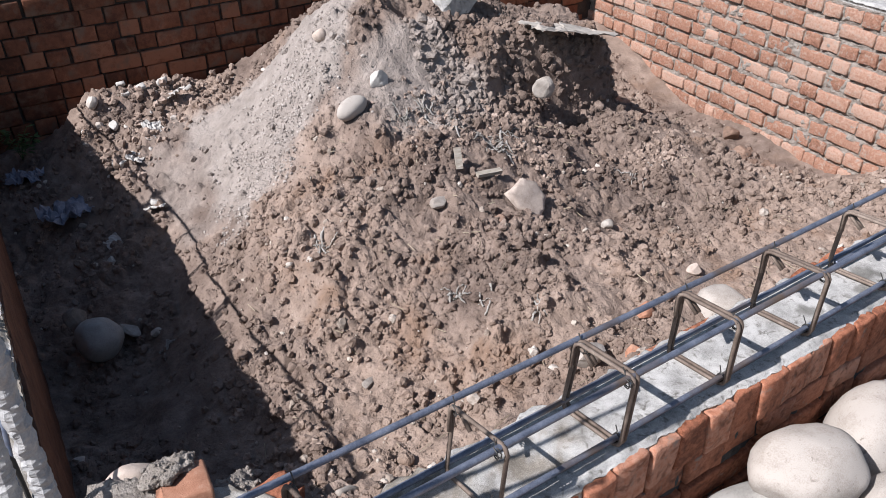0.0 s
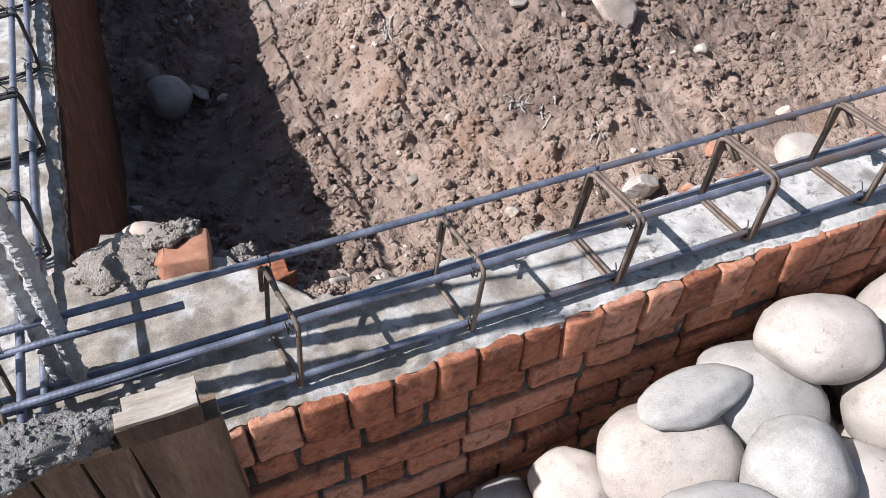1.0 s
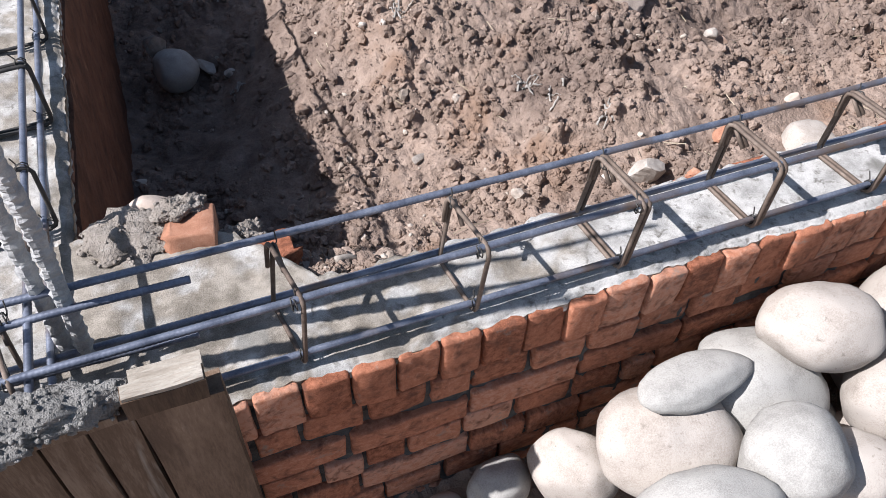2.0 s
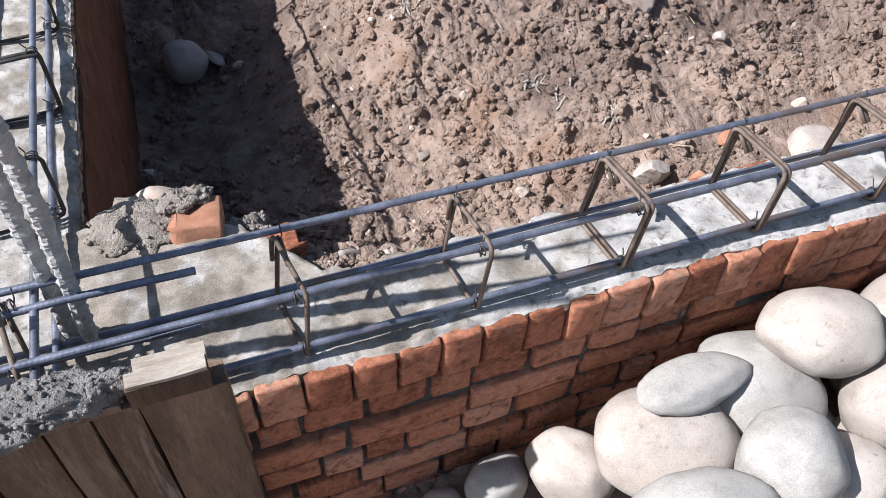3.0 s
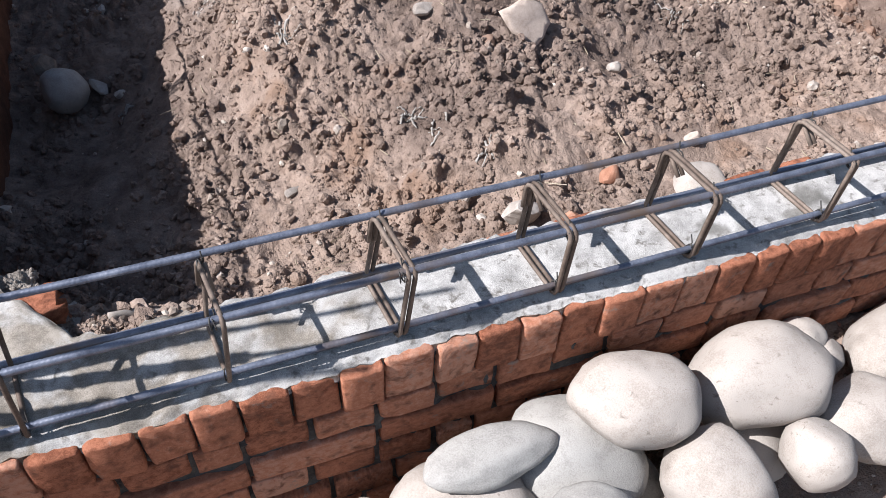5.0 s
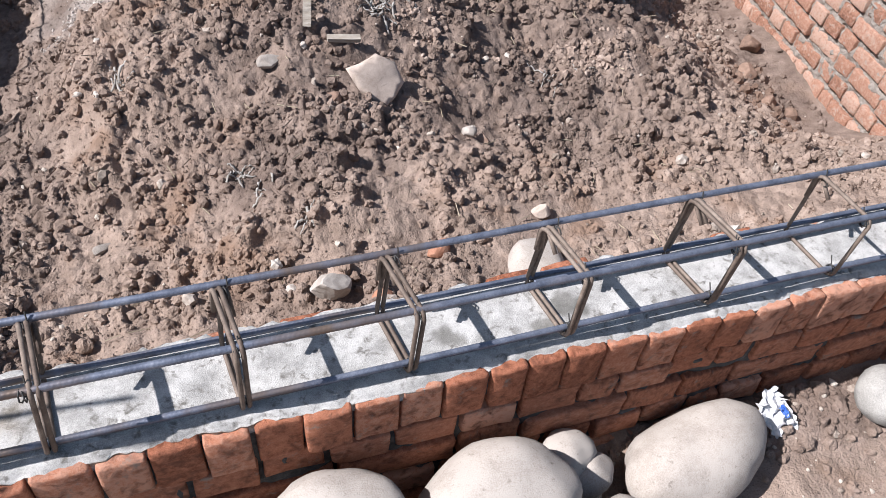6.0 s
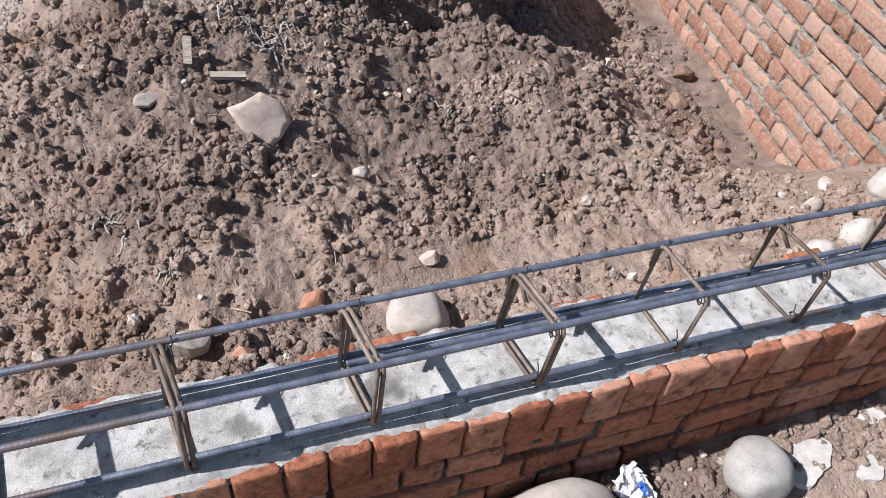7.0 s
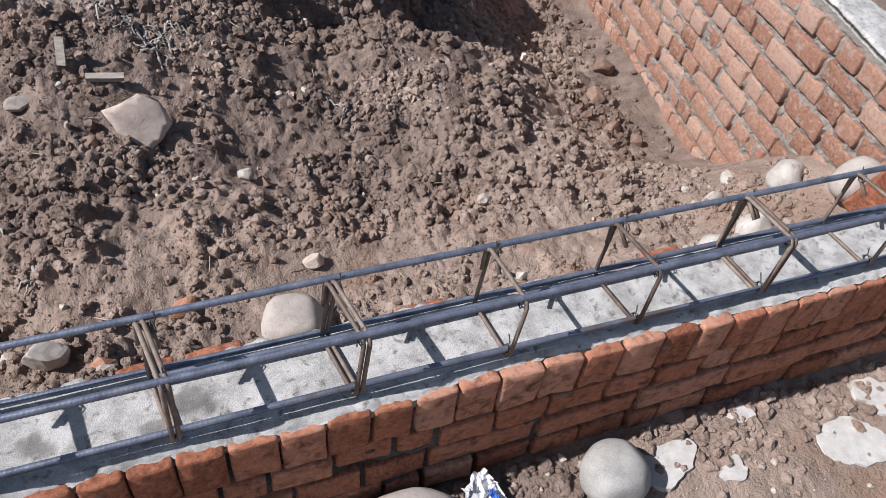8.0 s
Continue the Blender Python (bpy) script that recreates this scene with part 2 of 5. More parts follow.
# Mud smears, and the left wall's shade darkened into the same colour.
SMEARED_SHADE_BRICK = surface("mud smeared brick in shade tone", [(0.07, 0.033, 0.022), (0.13, 0.06, 0.038), (0.19, 0.09, 0.056), (0.24, 0.13, 0.088)], 0.06, 0.004, 0.92, 0.5, 0.003, per_object=0.3, specular=0.2)
MUDDY_BRICK = surface("muddy brick", [(0.13, 0.088, 0.067), (0.2, 0.132, 0.1), (0.26, 0.172, 0.13), (0.32, 0.24, 0.19)], 0.025, 0.003, 0.95, 0.8, 0.003, per_object=0.4)
RUBBLE_MORTAR = surface("dry rubble mortar", [(0.15, 0.128, 0.11), (0.26, 0.228, 0.2), (0.36, 0.322, 0.288), (0.46, 0.42, 0.38)], 0.025, 0.003, 0.95, 0.9, 0.004, crumb=0.007)
BLUE = surface("blue print", [(0.03, 0.09, 0.36), (0.05, 0.14, 0.48), (0.1, 0.22, 0.55)], 0.04, 0.01, 0.5, 0.1, 0.001)
BLUE_FILM = surface("blue grey plastic film", [(0.1, 0.12, 0.17), (0.2, 0.22, 0.28), (0.34, 0.36, 0.42)], 0.05, 0.01, 0.5, 0.1, 0.001)
SACK = surface("grey paper sack", [(0.26, 0.23, 0.2), (0.36, 0.325, 0.29), (0.45, 0.41, 0.37)], 0.05, 0.006, 0.85, 0.3, 0.002)
FIBRE = surface("grey sack fibre", [(0.18, 0.165, 0.148), (0.29, 0.272, 0.25), (0.41, 0.392, 0.368)], 0.03, 0.003, 0.8, 0.3, 0.001, per_island=0.4)
STRAW = surface("dry straw", [(0.2, 0.16, 0.11), (0.32, 0.27, 0.2), (0.44, 0.39, 0.3)], 0.02, 0.004, 0.85, 0.2, 0.001, per_island=0.4)
LEAF = surface("green weed leaf", [(0.03, 0.06, 0.02), (0.06, 0.1, 0.035), (0.1, 0.15, 0.06)], 0.02, 0.004, 0.6, 0.2, 0.001, per_island=0.4)


# ---- the ground ----
LEFT_X, LEFT_SLOPE = 0.222, 0.033       # inner face of the left wall
RIGHT_X, RIGHT_SLOPE = 4.34, 0.117     # inner face of the right wall
BACK_Y = 3.95                           # inner face of the back wall
TOP = 0.37                              # level of the concrete bed on the walls
MOUNDS = [(2.1, 2.7, 0.55, 0.677), (1.75, 2.35, 0.4, 0.218), (2.6, 2.5, 0.45, 0.339), (3.1, 2.5, 0.4, 0.45), (1.4, 1.9, 0.45, 0.279), (2, 1.75, 0.4, 0.223), (2.5, 1.9, 0.4, 0.189), (0.45, 1.9, 0.4, -0.181), (0.45, 1.1, 0.35, -0.061), (0.5, 2.8, 0.6, -0.134), (1.2, 3.2, 0.6, 0.159), (2.2, 3.5, 0.6, 0.467), (3.4, 3.3, 0.7, 0.298), (2.4, 1.2, 0.3, 0.106), (1.2, 1, 0.35, -0.002), (1.9, 1.1, 0.4, 0.163), (3.1, 1, 0.45, 0.011), (3.8, 1, 0.4, 0.015), (4.4, 1.6, 0.5, -0.299), (4.5, 0.8, 0.35, 0.260), (3.3, 1.8, 0.4, 0.186), (4.4, 2.7, 0.7, -0.361), (3.15, 2.62, 0.3, 0.2), (0.7, 0.45, 0.3, 0.09), (0.78, 0.42, 0.22, 0.09), (0.6, 0.4, 0.12, 0.09), (0.98, 3.72, 0.22, 0.19), (1.35, 3.75, 0.25, 0.13), (1.75, 3.45, 0.3, -0.13)]
BANK = 0.46


def inside_height(x, y):
    z = -0.3 + BANK * np.exp(-((y - 0.25) / 0.3) ** 2)
    for cx, cy, r, a in MOUNDS:
        z = z + a * np.exp(-((x - cx) ** 2 + (y - cy) ** 2) / r ** 2)
    # the heap is cut off steeply towards the right wall
    lip = 3.28 + 0.35 * (y - 2.2) + 0.05 * value_noise(x * 4, y * 6, 5) + 0.025 * value_noise(x * 11, y * 13, 9)
    drop = step(0.0, 0.12, x - lip) * step(1.95, 2.12, y) * step(3.6, 3.0, y)
    z = z - drop * np.clip(z + 0.26, 0, 1) * 0.95
    # the shoulder of the heap, with a steep dug face
    z = z - 0.13 * np.exp(-(((x - 2.85) / 0.35) ** 2 + ((y - 2.08) / 0.11) ** 2))
    z = z - 0.12 * np.exp(-(((x - 2.25) / 0.1) ** 2 + ((y - 2.58) / 0.1) ** 2))
    face = 2.17 + 0.04 * value_noise(x * 5, y * 2, 6) + 0.025 * value_noise(x * 13, y * 5, 7) + 0.09 * np.exp(-((x - 2.62) / 0.1) ** 2)
    top = 0.45 - 0.17 * np.clip((x - 2.45) / 0.75, 0, 1.2) + 0.04 * step(2.35, 2.7, y) * step(3.1, 2.7, x) - 0.3 * step(2.9, 3.4, y) + 0.02 * value_noise(x * 7, y * 7, 4)
    mask = step(-0.04, 0.06, y - face) * step(2.4, 2.6, x + 0.03 * value_noise(x * 9, y * 9, 8)) * step(0.07, -0.05, x - lip) * step(3.4, 3.0, y)
    z = z + mask * (top - z)
    return z


def outside_height(x, y):
    return -0.29 + 0.24 * step(0.9, 2.7, x) + 0.02 * rough(x, y, 0.5, 3, 31)


def ground_height(x, y, detail=True):
    """Height of the ground and how much of it is grey sand."""
    inner = step(LEFT_X - 0.12, LEFT_X - 0.02, x - LEFT_SLOPE * y) * step(RIGHT_X + 0.12, RIGHT_X + 0.02, x - RIGHT_SLOPE * y) * step(0.16, 0.24, y) * step(BACK_Y + 0.12, BACK_Y + 0.02, y)
    z = inside_height(x, y) * inner + outside_height(x, y) * (1 - inner)
    blur = 0.09 * value_noise(x * 7, y * 7, 3)
    f = np.clip(((x - 1.08) * 0.67 + (y - 1.85) * 0.95) / 1.35, 0.33, 1)
    off = np.hypot(x - 1.08 - 0.67 * f, y - 1.85 - 0.95 * f)
    sand = step(0.26 + 0.16 * f, 0.14 + 0.16 * f, off + blur)
    sand = np.maximum(sand, step(1.15, 0.85, np.hypot((x - 1.38 + 0.15 * (y - 2.7)) / 0.42, (y - 2.7) / 0.62) + 1.5 * blur))
    sand = sand * step(-0.07, 0.07, y - 1.75 - 0.33 * x + 0.8 * blur)
    sand = np.maximum(sand, step(1.15, 0.75, np.hypot((x - 2.08) / 0.36, (y - 2.22) / 0.28) + 2.2 * blur) * 0.85) * inner
    if detail:
        wall_side = step(0.15, 0.45, RIGHT_X + RIGHT_SLOPE * y - x)
        flat = 1 - 0.75 * np.exp(-(((x - 2.75) / 0.75) ** 2 + ((y - 0.93) / 0.17) ** 2)) - 0.5 * np.exp(-(((x - 1.0) / 0.25) ** 2 + ((y - 1.15) / 0.4) ** 2))
        lumpy = (1 - 0.6 * sand) * (0.15 + 0.85 * inner) * flat * (0.25 + 0.75 * wall_side)
        z = z + lumpy * (0.022 * rough(x, y, 0.16, 3, 11) - 0.014)
    return z, sand


def spans(*pieces):
    """Grid lines from stretches (start, end, spacing)."""
    return np.unique(np.concatenate([np.arange(a, b, d) for a, b, d in pieces]).round(5))


def cells(x, y, size, seed, power=2.0):
    """Packed lumps: one rounded knob a cell, each of its own height and width."""
    x, y = x / size, y / size
    x = x + 0.35 * value_noise(x * 1.7, y * 1.7, seed + 1)
    y = y + 0.35 * value_noise(x * 1.7 + 9, y * 1.7, seed + 2)
    ix, iy = np.floor(x).astype(np.int64), np.floor(y).astype(np.int64)
    best = np.zeros_like(x)
    for dx in (-1, 0, 1):
        for dy in (-1, 0, 1):
            cx, cy = ix + dx, iy + dy
            px, py = cx + lattice(cx, cy, seed + 3), cy + lattice(cx, cy, seed + 4)
            tall = lattice(cx, cy, seed + 5) ** power
            e = 0.6 + 0.9 * lattice(cx, cy, seed + 6)
            d2 = ((x - px) * e) ** 2 + ((y - py) / e) ** 2
            best = np.maximum(best, tall * np.clip(1 - d2 / (0.4 + 0.5 * tall), 0, 1) ** 0.8)
    return best


GX = spans((-60, -2, 6.0), (-2, 0.2, 0.1), (0.2, 0.9, 0.0085), (0.9, 3.6, 0.0063), (3.6, 4.1, 0.0075), (4.1, 4.9, 0.0095), (4.9, 7, 0.15), (7, 60.1, 6.0))
GY = spans((-60, -2, 6.0), (-2, -1.1, 0.1), (-1.1, 0.08, 0.011), (0.08, 0.26, 0.03), (0.26, 1.3, 0.006), (1.3, 2.6, 0.0068), (2.6, 3.0, 0.01), (3.0, 4.0, 0.015), (4.0, 7, 0.2), (7, 60.1, 6.0))
gx, gy = np.meshgrid(GX, GY)
gz, gsand = ground_height(gx, gy)
calm = 0.8 * np.exp(-(((gx - 2.9) / 0.65) ** 2 + ((gy - 0.95) / 0.15) ** 2)) + 0.7 * np.exp(-(((gx - 0.62) / 0.25) ** 2 + ((gy - 1.55) / 0.45) ** 2)) + 0.25 * np.exp(-(((gx - 1.15) / 0.2) ** 2 + ((gy - 1.0) / 0.2) ** 2))
calm = calm + 0.8 * step(0.3, 0.1, RIGHT_X + RIGHT_SLOPE * gy - gx) + 0.82 * step(0.1, 0.0, gy)
loose = np.clip(1 - calm, 0.14, 1) * (1 - 0.35 * gsand)
patchy = 0.55 + 0.45 * value_noise(gx * 5, gy * 5, 77)
near_pit = step(-1.4, -0.9, gy) * step(5.0, 4.6, gx) * step(3.95, 3.8, gy)
clumpy = step(-0.55, 0.45, value_noise(gx * 4.3, gy * 4.3, 78) + 0.6 * value_noise(gx * 10, gy * 10, 79))
crumble = 0.006 * rough(gx, gy, 0.03, 2, 81, 0.6)
knobs = 0.066 * patchy * cells(gx, gy, 0.085, 21, 3.2) + 0.036 * cells(gx, gy, 0.045, 22, 2.6) + 0.024 * cells(gx, gy, 0.026, 23, 1.8) + 0.009 * cells(gx, gy, 0.015, 24, 1.2)
gz = gz + near_pit * loose * ((0.45 + 0.55 * clumpy) * (knobs + crumble) - 0.006)
ny, nx = gx.shape
idx = np.arange(nx * ny).reshape(ny, nx)
quads = np.stack([idx[:-1, :-1], idx[:-1, 1:], idx[1:, 1:], idx[1:, :-1]], -1).reshape(-1, 4)
ground_mesh = mesh_from("ground", np.stack([gx, gy, gz], -1).reshape(-1, 3), quads)
ground_mesh.attributes.new("sand", "FLOAT", "POINT").data.foreach_set("value", gsand.reshape(-1).astype(np.float32))
damp_shade = step(1.05, 1.35, gy + 0.12 * value_noise(gx * 3, gy * 3, 41)) * step(1.45, 1.75, gx + 0.1 * value_noise(gx * 4, gy * 4, 42)) * step(3.75, 3.35, gx + 0.25 * value_noise(gx * 3, gy * 3, 43)) * (1 - gsand)
damp_shade = np.maximum(damp_shade, 0.9 * step(1.1, 0.8, np.hypot((gx - 0.55) / 0.32, (gy - 1.5) / 0.5) + 0.25 * value_noise(gx * 6, gy * 6, 45)))
damp_shade = np.maximum(damp_shade, 1.0 * step(0.36, 0.28, RIGHT_X + RIGHT_SLOPE * gy - gx + 0.05 * value_noise(gx * 7, gy * 7, 46)) * step(1.25, 1.45, gy) * step(3.2, 2.8, gy))
# Somewhat darker soil behind the bed.
damp_shade = np.maximum(damp_shade, 0.4 * np.exp(-(((gx - 0.78) / 0.3) ** 2 + ((gy - 0.4) / 0.14) ** 2)))
# Moist strip by the left wall, with the wall's cast shade painted in.
damp_shade = np.maximum(damp_shade, 0.85 * step(0.98, 0.86, gx - 0.12 * gy + 0.06 * value_noise(gx * 8, gy * 8, 47)) * step(0.5, 0.75, gy) * step(0.2, 0.3, gx))
damp_shade = np.maximum(damp_shade, 0.6 * step(1.3, 1.6, gx) * step(2.9, 2.4, gx) * step(0.95, 0.75, gy + 0.08 * value_noise(gx * 7, gy * 7, 48)) * step(0.3, 0.4, gy))
damp_shade = np.maximum(damp_shade, 0.95 * step(-0.15, -0.08, gy + 0.04 * value_noise(gx * 9, gy * 9, 49)) * step(0.09, 0.06, gy) * step(2.4, 2.7, gx) * step(3.35, 3.0, gx))
damp_shade = np.clip(damp_shade * (0.75 + 0.4 * value_noise(gx * 9, gy * 9, 44)), 0, 1)
ground_mesh.attributes.new("damp_shade", "FLOAT", "POINT").data.foreach_set("value", damp_shade.reshape(-1).astype(np.float32))
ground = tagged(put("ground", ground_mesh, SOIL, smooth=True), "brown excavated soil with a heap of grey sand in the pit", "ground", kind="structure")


def soil_at(x, y):
    """Level of the finished ground at a place."""
    i, j = int(np.clip(np.searchsorted(GX, x), 1, nx - 1)), int(np.clip(np.searchsorted(GY, y), 1, ny - 1))
    return float(gz[j - 1:j + 1, i - 1:i + 1].mean())

# ---- bricks ----
def brick_mesh(name, sx, sy, sz, material, seed, wear=1.0):
    """A hand-made brick, centred: a box with uneven rounded edges, chipped corners and a rough skin."""
    r = random.Random(seed)
    half, b = (sx / 2, sy / 2, sz / 2), 0.007
    off = Vector((r.uniform(0, 90), r.uniform(0, 90), r.uniform(0, 90)))
    inner = (4 if sx > 0.15 else 2, 0, 1)
    lines = [[-h, *(-(h - b) + 2 * (h - b) * i / (n + 1) for i in range(n + 2)), h] for h, n in zip(half, inner)]
    bm, ids = bmesh.new(), {}
    bow = Vector((0, r.uniform(-0.003, 0.002), r.uniform(-0.002, 0.002))) * wear

    def vert(*key):
        if key not in ids:
            p = Vector([lines[a][key[a]] for a in range(3)])
            edge = (0.004 + 0.02 * max(0.0, noise.noise(p * 34 + off) - 0.1)) * wear
            core = Vector([max(-(h - edge), min(h - edge, c)) for c, h in zip(p, half)])
            d = p - core
            if d.length > edge:
                p = core + d * (edge / d.length)
            n = Vector([c / h for c, h in zip(p, half)]).normalized()
            ids[key] = bm.verts.new(p + bow * (1 - (2 * p.x / sx) ** 2) + n * (0.003 * wear * noise.noise(p * 42 + off)))
        return ids[key]

    for ax in range(3):
        o = [k for k in range(3) if k != ax]
        for side in (0, len(lines[ax]) - 1):
            for i in range(len(lines[o[0]]) - 1):
                for j in range(len(lines[o[1]]) - 1):
                    ring = []
                    for di, dj in ((0, 0), (1, 0), (1, 1), (0, 1)):
                        key = [0, 0, 0]
                        key[ax], key[o[0]], key[o[1]] = side, i + di, j + dj
                        ring.append(vert(*key))
                    bm.faces.new(ring)
    bmesh.ops.recalc_face_normals(bm, faces=bm.faces)
    me = bpy.data.meshes.new(name)
    bm.to_mesh(me)
    bm.free()
    me.materials.append(material)
    me.polygons.foreach_set("use_smooth", [True] * len(me.polygons))
    return me


def brick_set(material, seed, wear=1.0):
    sizes = {"header": (0.113, 0.2, 0.08), "stretcher": (0.228, 0.11, 0.08), "upright": (0.0835, 0.205, 0.118)}
    return {kind: [brick_mesh("brick", *size, material, seed + 10 * k + i, wear * (1.15 if kind == "upright" else 1.0)) for i in range(8)] for k, (kind, size) in enumerate(sizes.items())}


def mortar_body(name, place, length, thick, z0, z1, face_out=0.016, seed=0, material=None, swell=0.006, lumps=0.05, cell=0.02):
    """The mortar mass of a wall with an uneven face; u runs along, v into the wall."""
    us, zs = np.arange(0, length + 0.001, cell), np.arange(z0, z1 + 0.001, cell * 0.975)
    u, z = np.meshgrid(us, zs)
    v = face_out + swell * rough(u, z, lumps, 3, seed, 0.6)
    n = u.size
    front = np.stack([u, v, z], -1).reshape(-1, 3)
    back = np.stack([u, np.full_like(u, thick), z], -1).reshape(-1, 3)
    a, b = u.shape
    idx = np.arange(n).reshape(a, b)
    q = np.stack([idx[:-1, :-1], idx[:-1, 1:], idx[1:, 1:], idx[1:, :-1]], -1).reshape(-1, 4)
    rim = np.concatenate([idx[0, :], idx[1:, -1], idx[-1, -2::-1], idx[-2:0:-1, 0]])
    side = np.stack([rim, rim + n, np.roll(rim, -1) + n, np.roll(rim, -1)], -1)
    me = mesh_from(name, np.concatenate([front, back]), np.concatenate([q, (q + n)[:, ::-1], side]))
    ob = put(name, me, material or WALL_MORTAR)
    ob.matrix_world = place
    return ob


def lay(wall, kit, kind, u, z, depth, r, tilt=1.0):
    me = r.choice(kit[kind])
    ob = new("brick", me)
    ob.parent = wall
    ob.location = (u, depth + r.uniform(-0.005, 0.004) * tilt, z + r.uniform(-0.003, 0.003))
    ob.scale = (r.uniform(0.94, 1.0) if kind != "upright" else r.uniform(0.99, 1.03), 1.0, r.uniform(0.92, 1.0))
    ob.rotation_euler = (radians(r.uniform(-1.2, 0.8) * tilt), radians(r.uniform(-0.9, 0.9) * tilt), radians(r.uniform(-1.2, 1.2) * tilt))
    return ob


def courses(wall, kit, u0, u1, top, count, pitch, seed, first="header", gap=0.012, skip=None, tilt=1.0, tall=1.0):
    """Alternating header and stretcher courses, downwards from the level top."""
    r = random.Random(seed)
    heads = first == "header"
    for c in range(count):
        z = top - pitch * (c + 0.5)
        u = u0 + r.uniform(-0.1, 0.0)
        while u < u1:
            kind = "header" if heads else "stretcher"
            if r.random() < 0.16:
                kind = "stretcher" if heads else "header"
            w = 0.113 if kind == "header" else 0.228
            mid = u + w / 2
            if u >= u0 - 0.01 and u + w < u1 + 0.03 and not (skip and skip(mid, z)):
                lay(wall, kit, kind, mid, z, (0.1 if kind == "header" else 0.055), r, tilt).scale.z *= tall
            u += w + gap + r.uniform(-0.003, 0.006)
        heads = not heads


def along(x, y, degrees):
    return pose(x, y, 0, 0, 0, degrees)


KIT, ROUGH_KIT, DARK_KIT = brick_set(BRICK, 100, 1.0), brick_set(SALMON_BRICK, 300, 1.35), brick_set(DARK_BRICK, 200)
SMEARED_SHADE_KIT = brick_set(SMEARED_SHADE_BRICK, 400)
FRONT_Y = 0.055

# front wall: its face looks at -y
wall_front = tagged(mortar_body("wall_front", along(0.44, FRONT_Y, 0), 4.35, 0.215, -0.6, 0.345, 0.017, seed=1, swell=0.01, lumps=0.04, cell=0.015), "low orange brick wall under a concrete bed", "wall", kind="structure")
JOINTS = [0.4, 0.486, 0.574, 0.664, 0.75, 0.837, 0.92, 1.01, 1.099, 1.184, 1.284, 1.369, 1.461, 1.546, 1.636, 1.728, 1.818, 1.904, 1.996, 2.077, 2.16, 2.248, 2.342, 2.431, 2.52, 2.603, 2.695, 2.785, 2.883, 2.977, 3.068, 3.17, 3.259]
r = random.Random(7)
while JOINTS[-1] < 4.66:
    JOINTS.append(JOINTS[-1] + r.uniform(0.084, 0.094))
for a, b in zip(JOINTS, JOINTS[1:]):
    top = lay(wall_front, KIT, "upright", (a + b) / 2 - 0.44, 0.3, 0.1, r, 0.9)
    top.scale = ((b - a - 0.005) / 0.0835, 1.0, r.uniform(0.97, 1.03))
for c, (kind, start, pitch) in enumerate((("header", 0.337, 0.1285), ("stretcher", 0.645 - 0.262, 0.262), ("header", 0.366, 0.1275), ("stretcher", 0.26, 0.259), ("header", 0.332, 0.128), ("stretcher", 0.34, 0.26))):
    u, own = start, 0.113 if kind == "header" else 0.228
    while u < 4.72:
        wide = pitch * (r.choice((0.72, 1.0, 1.0, 1.0, 1.0, 1.12)) if kind == "header" else r.choice((1.0, 1.0, 1.0, 0.55)))
        ob = lay(wall_front, KIT, kind, u + wide / 2 - 0.44, 0.197 - 0.0975 * c + r.uniform(-0.004, 0.004), 0.102 if kind == "header" else 0.057, r, 1.3)
        ob.scale = ((wide - r.uniform(0.007, 0.014)) / own, 1.0, r.uniform(0.88, 0.98))
        u += wide

for x in (1.53, 1.69, 2.13, 2.26, 2.69, 3.3):
    lay(wall_front, KIT, "header", x - 0.44, 0.309, 0.146, r, 1.2)

# left wall: its face looks at +x
left_turn = 90 - math.degrees(math.atan(LEFT_SLOPE))
wall_left = tagged(mortar_body("wall_left", along(LEFT_X + LEFT_SLOPE * 0.28, 0.28, left_turn), 3.72, 0.225, -0.8, 0.345, -0.008, seed=2, material=SMEARED_SHADE_BRICK, swell=0.004, lumps=0.15), "brick wall in shade under a concrete bed", "wall", kind="structure")
courses(wall_left, SMEARED_SHADE_KIT, 0.02, 3.1, 0.35, 9, 0.098, 9)

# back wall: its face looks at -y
wall_back = tagged(mortar_body("wall_back", along(0.15, BACK_Y, 0), 4.75, 0.22, -0.8, 0.56, seed=3), "brick wall in shade, with the shade in its colours", "wall", kind="structure")
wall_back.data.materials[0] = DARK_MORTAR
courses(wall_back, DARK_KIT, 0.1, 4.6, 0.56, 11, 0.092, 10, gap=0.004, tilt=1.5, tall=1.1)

# right wall: its face looks at -x
right_turn = 90 - math.degrees(math.atan(RIGHT_SLOPE))
wall_right = tagged(mortar_body("wall_right", along(RIGHT_X + RIGHT_SLOPE * 4.1, 4.1, right_turn - 180), 4.05, 0.23, -0.95, 0.35, 0.013, seed=4, material=RUBBLE_MORTAR, swell=0.011, lumps=0.035, cell=0.011), "sunlit orange brick wall with thick grey mortar joints", "wall", kind="structure")
r = random.Random(12)
for k in range(46):
    lay(wall_right, ROUGH_KIT, "upright", 0.05 + 0.0845 * k, -0.6, 0.098, r, 1.6)
courses(wall_right, ROUGH_KIT, 0.02, 4.02, 0.35, 9, 0.0975, 11, gap=0.009, tilt=2.0, tall=0.95)


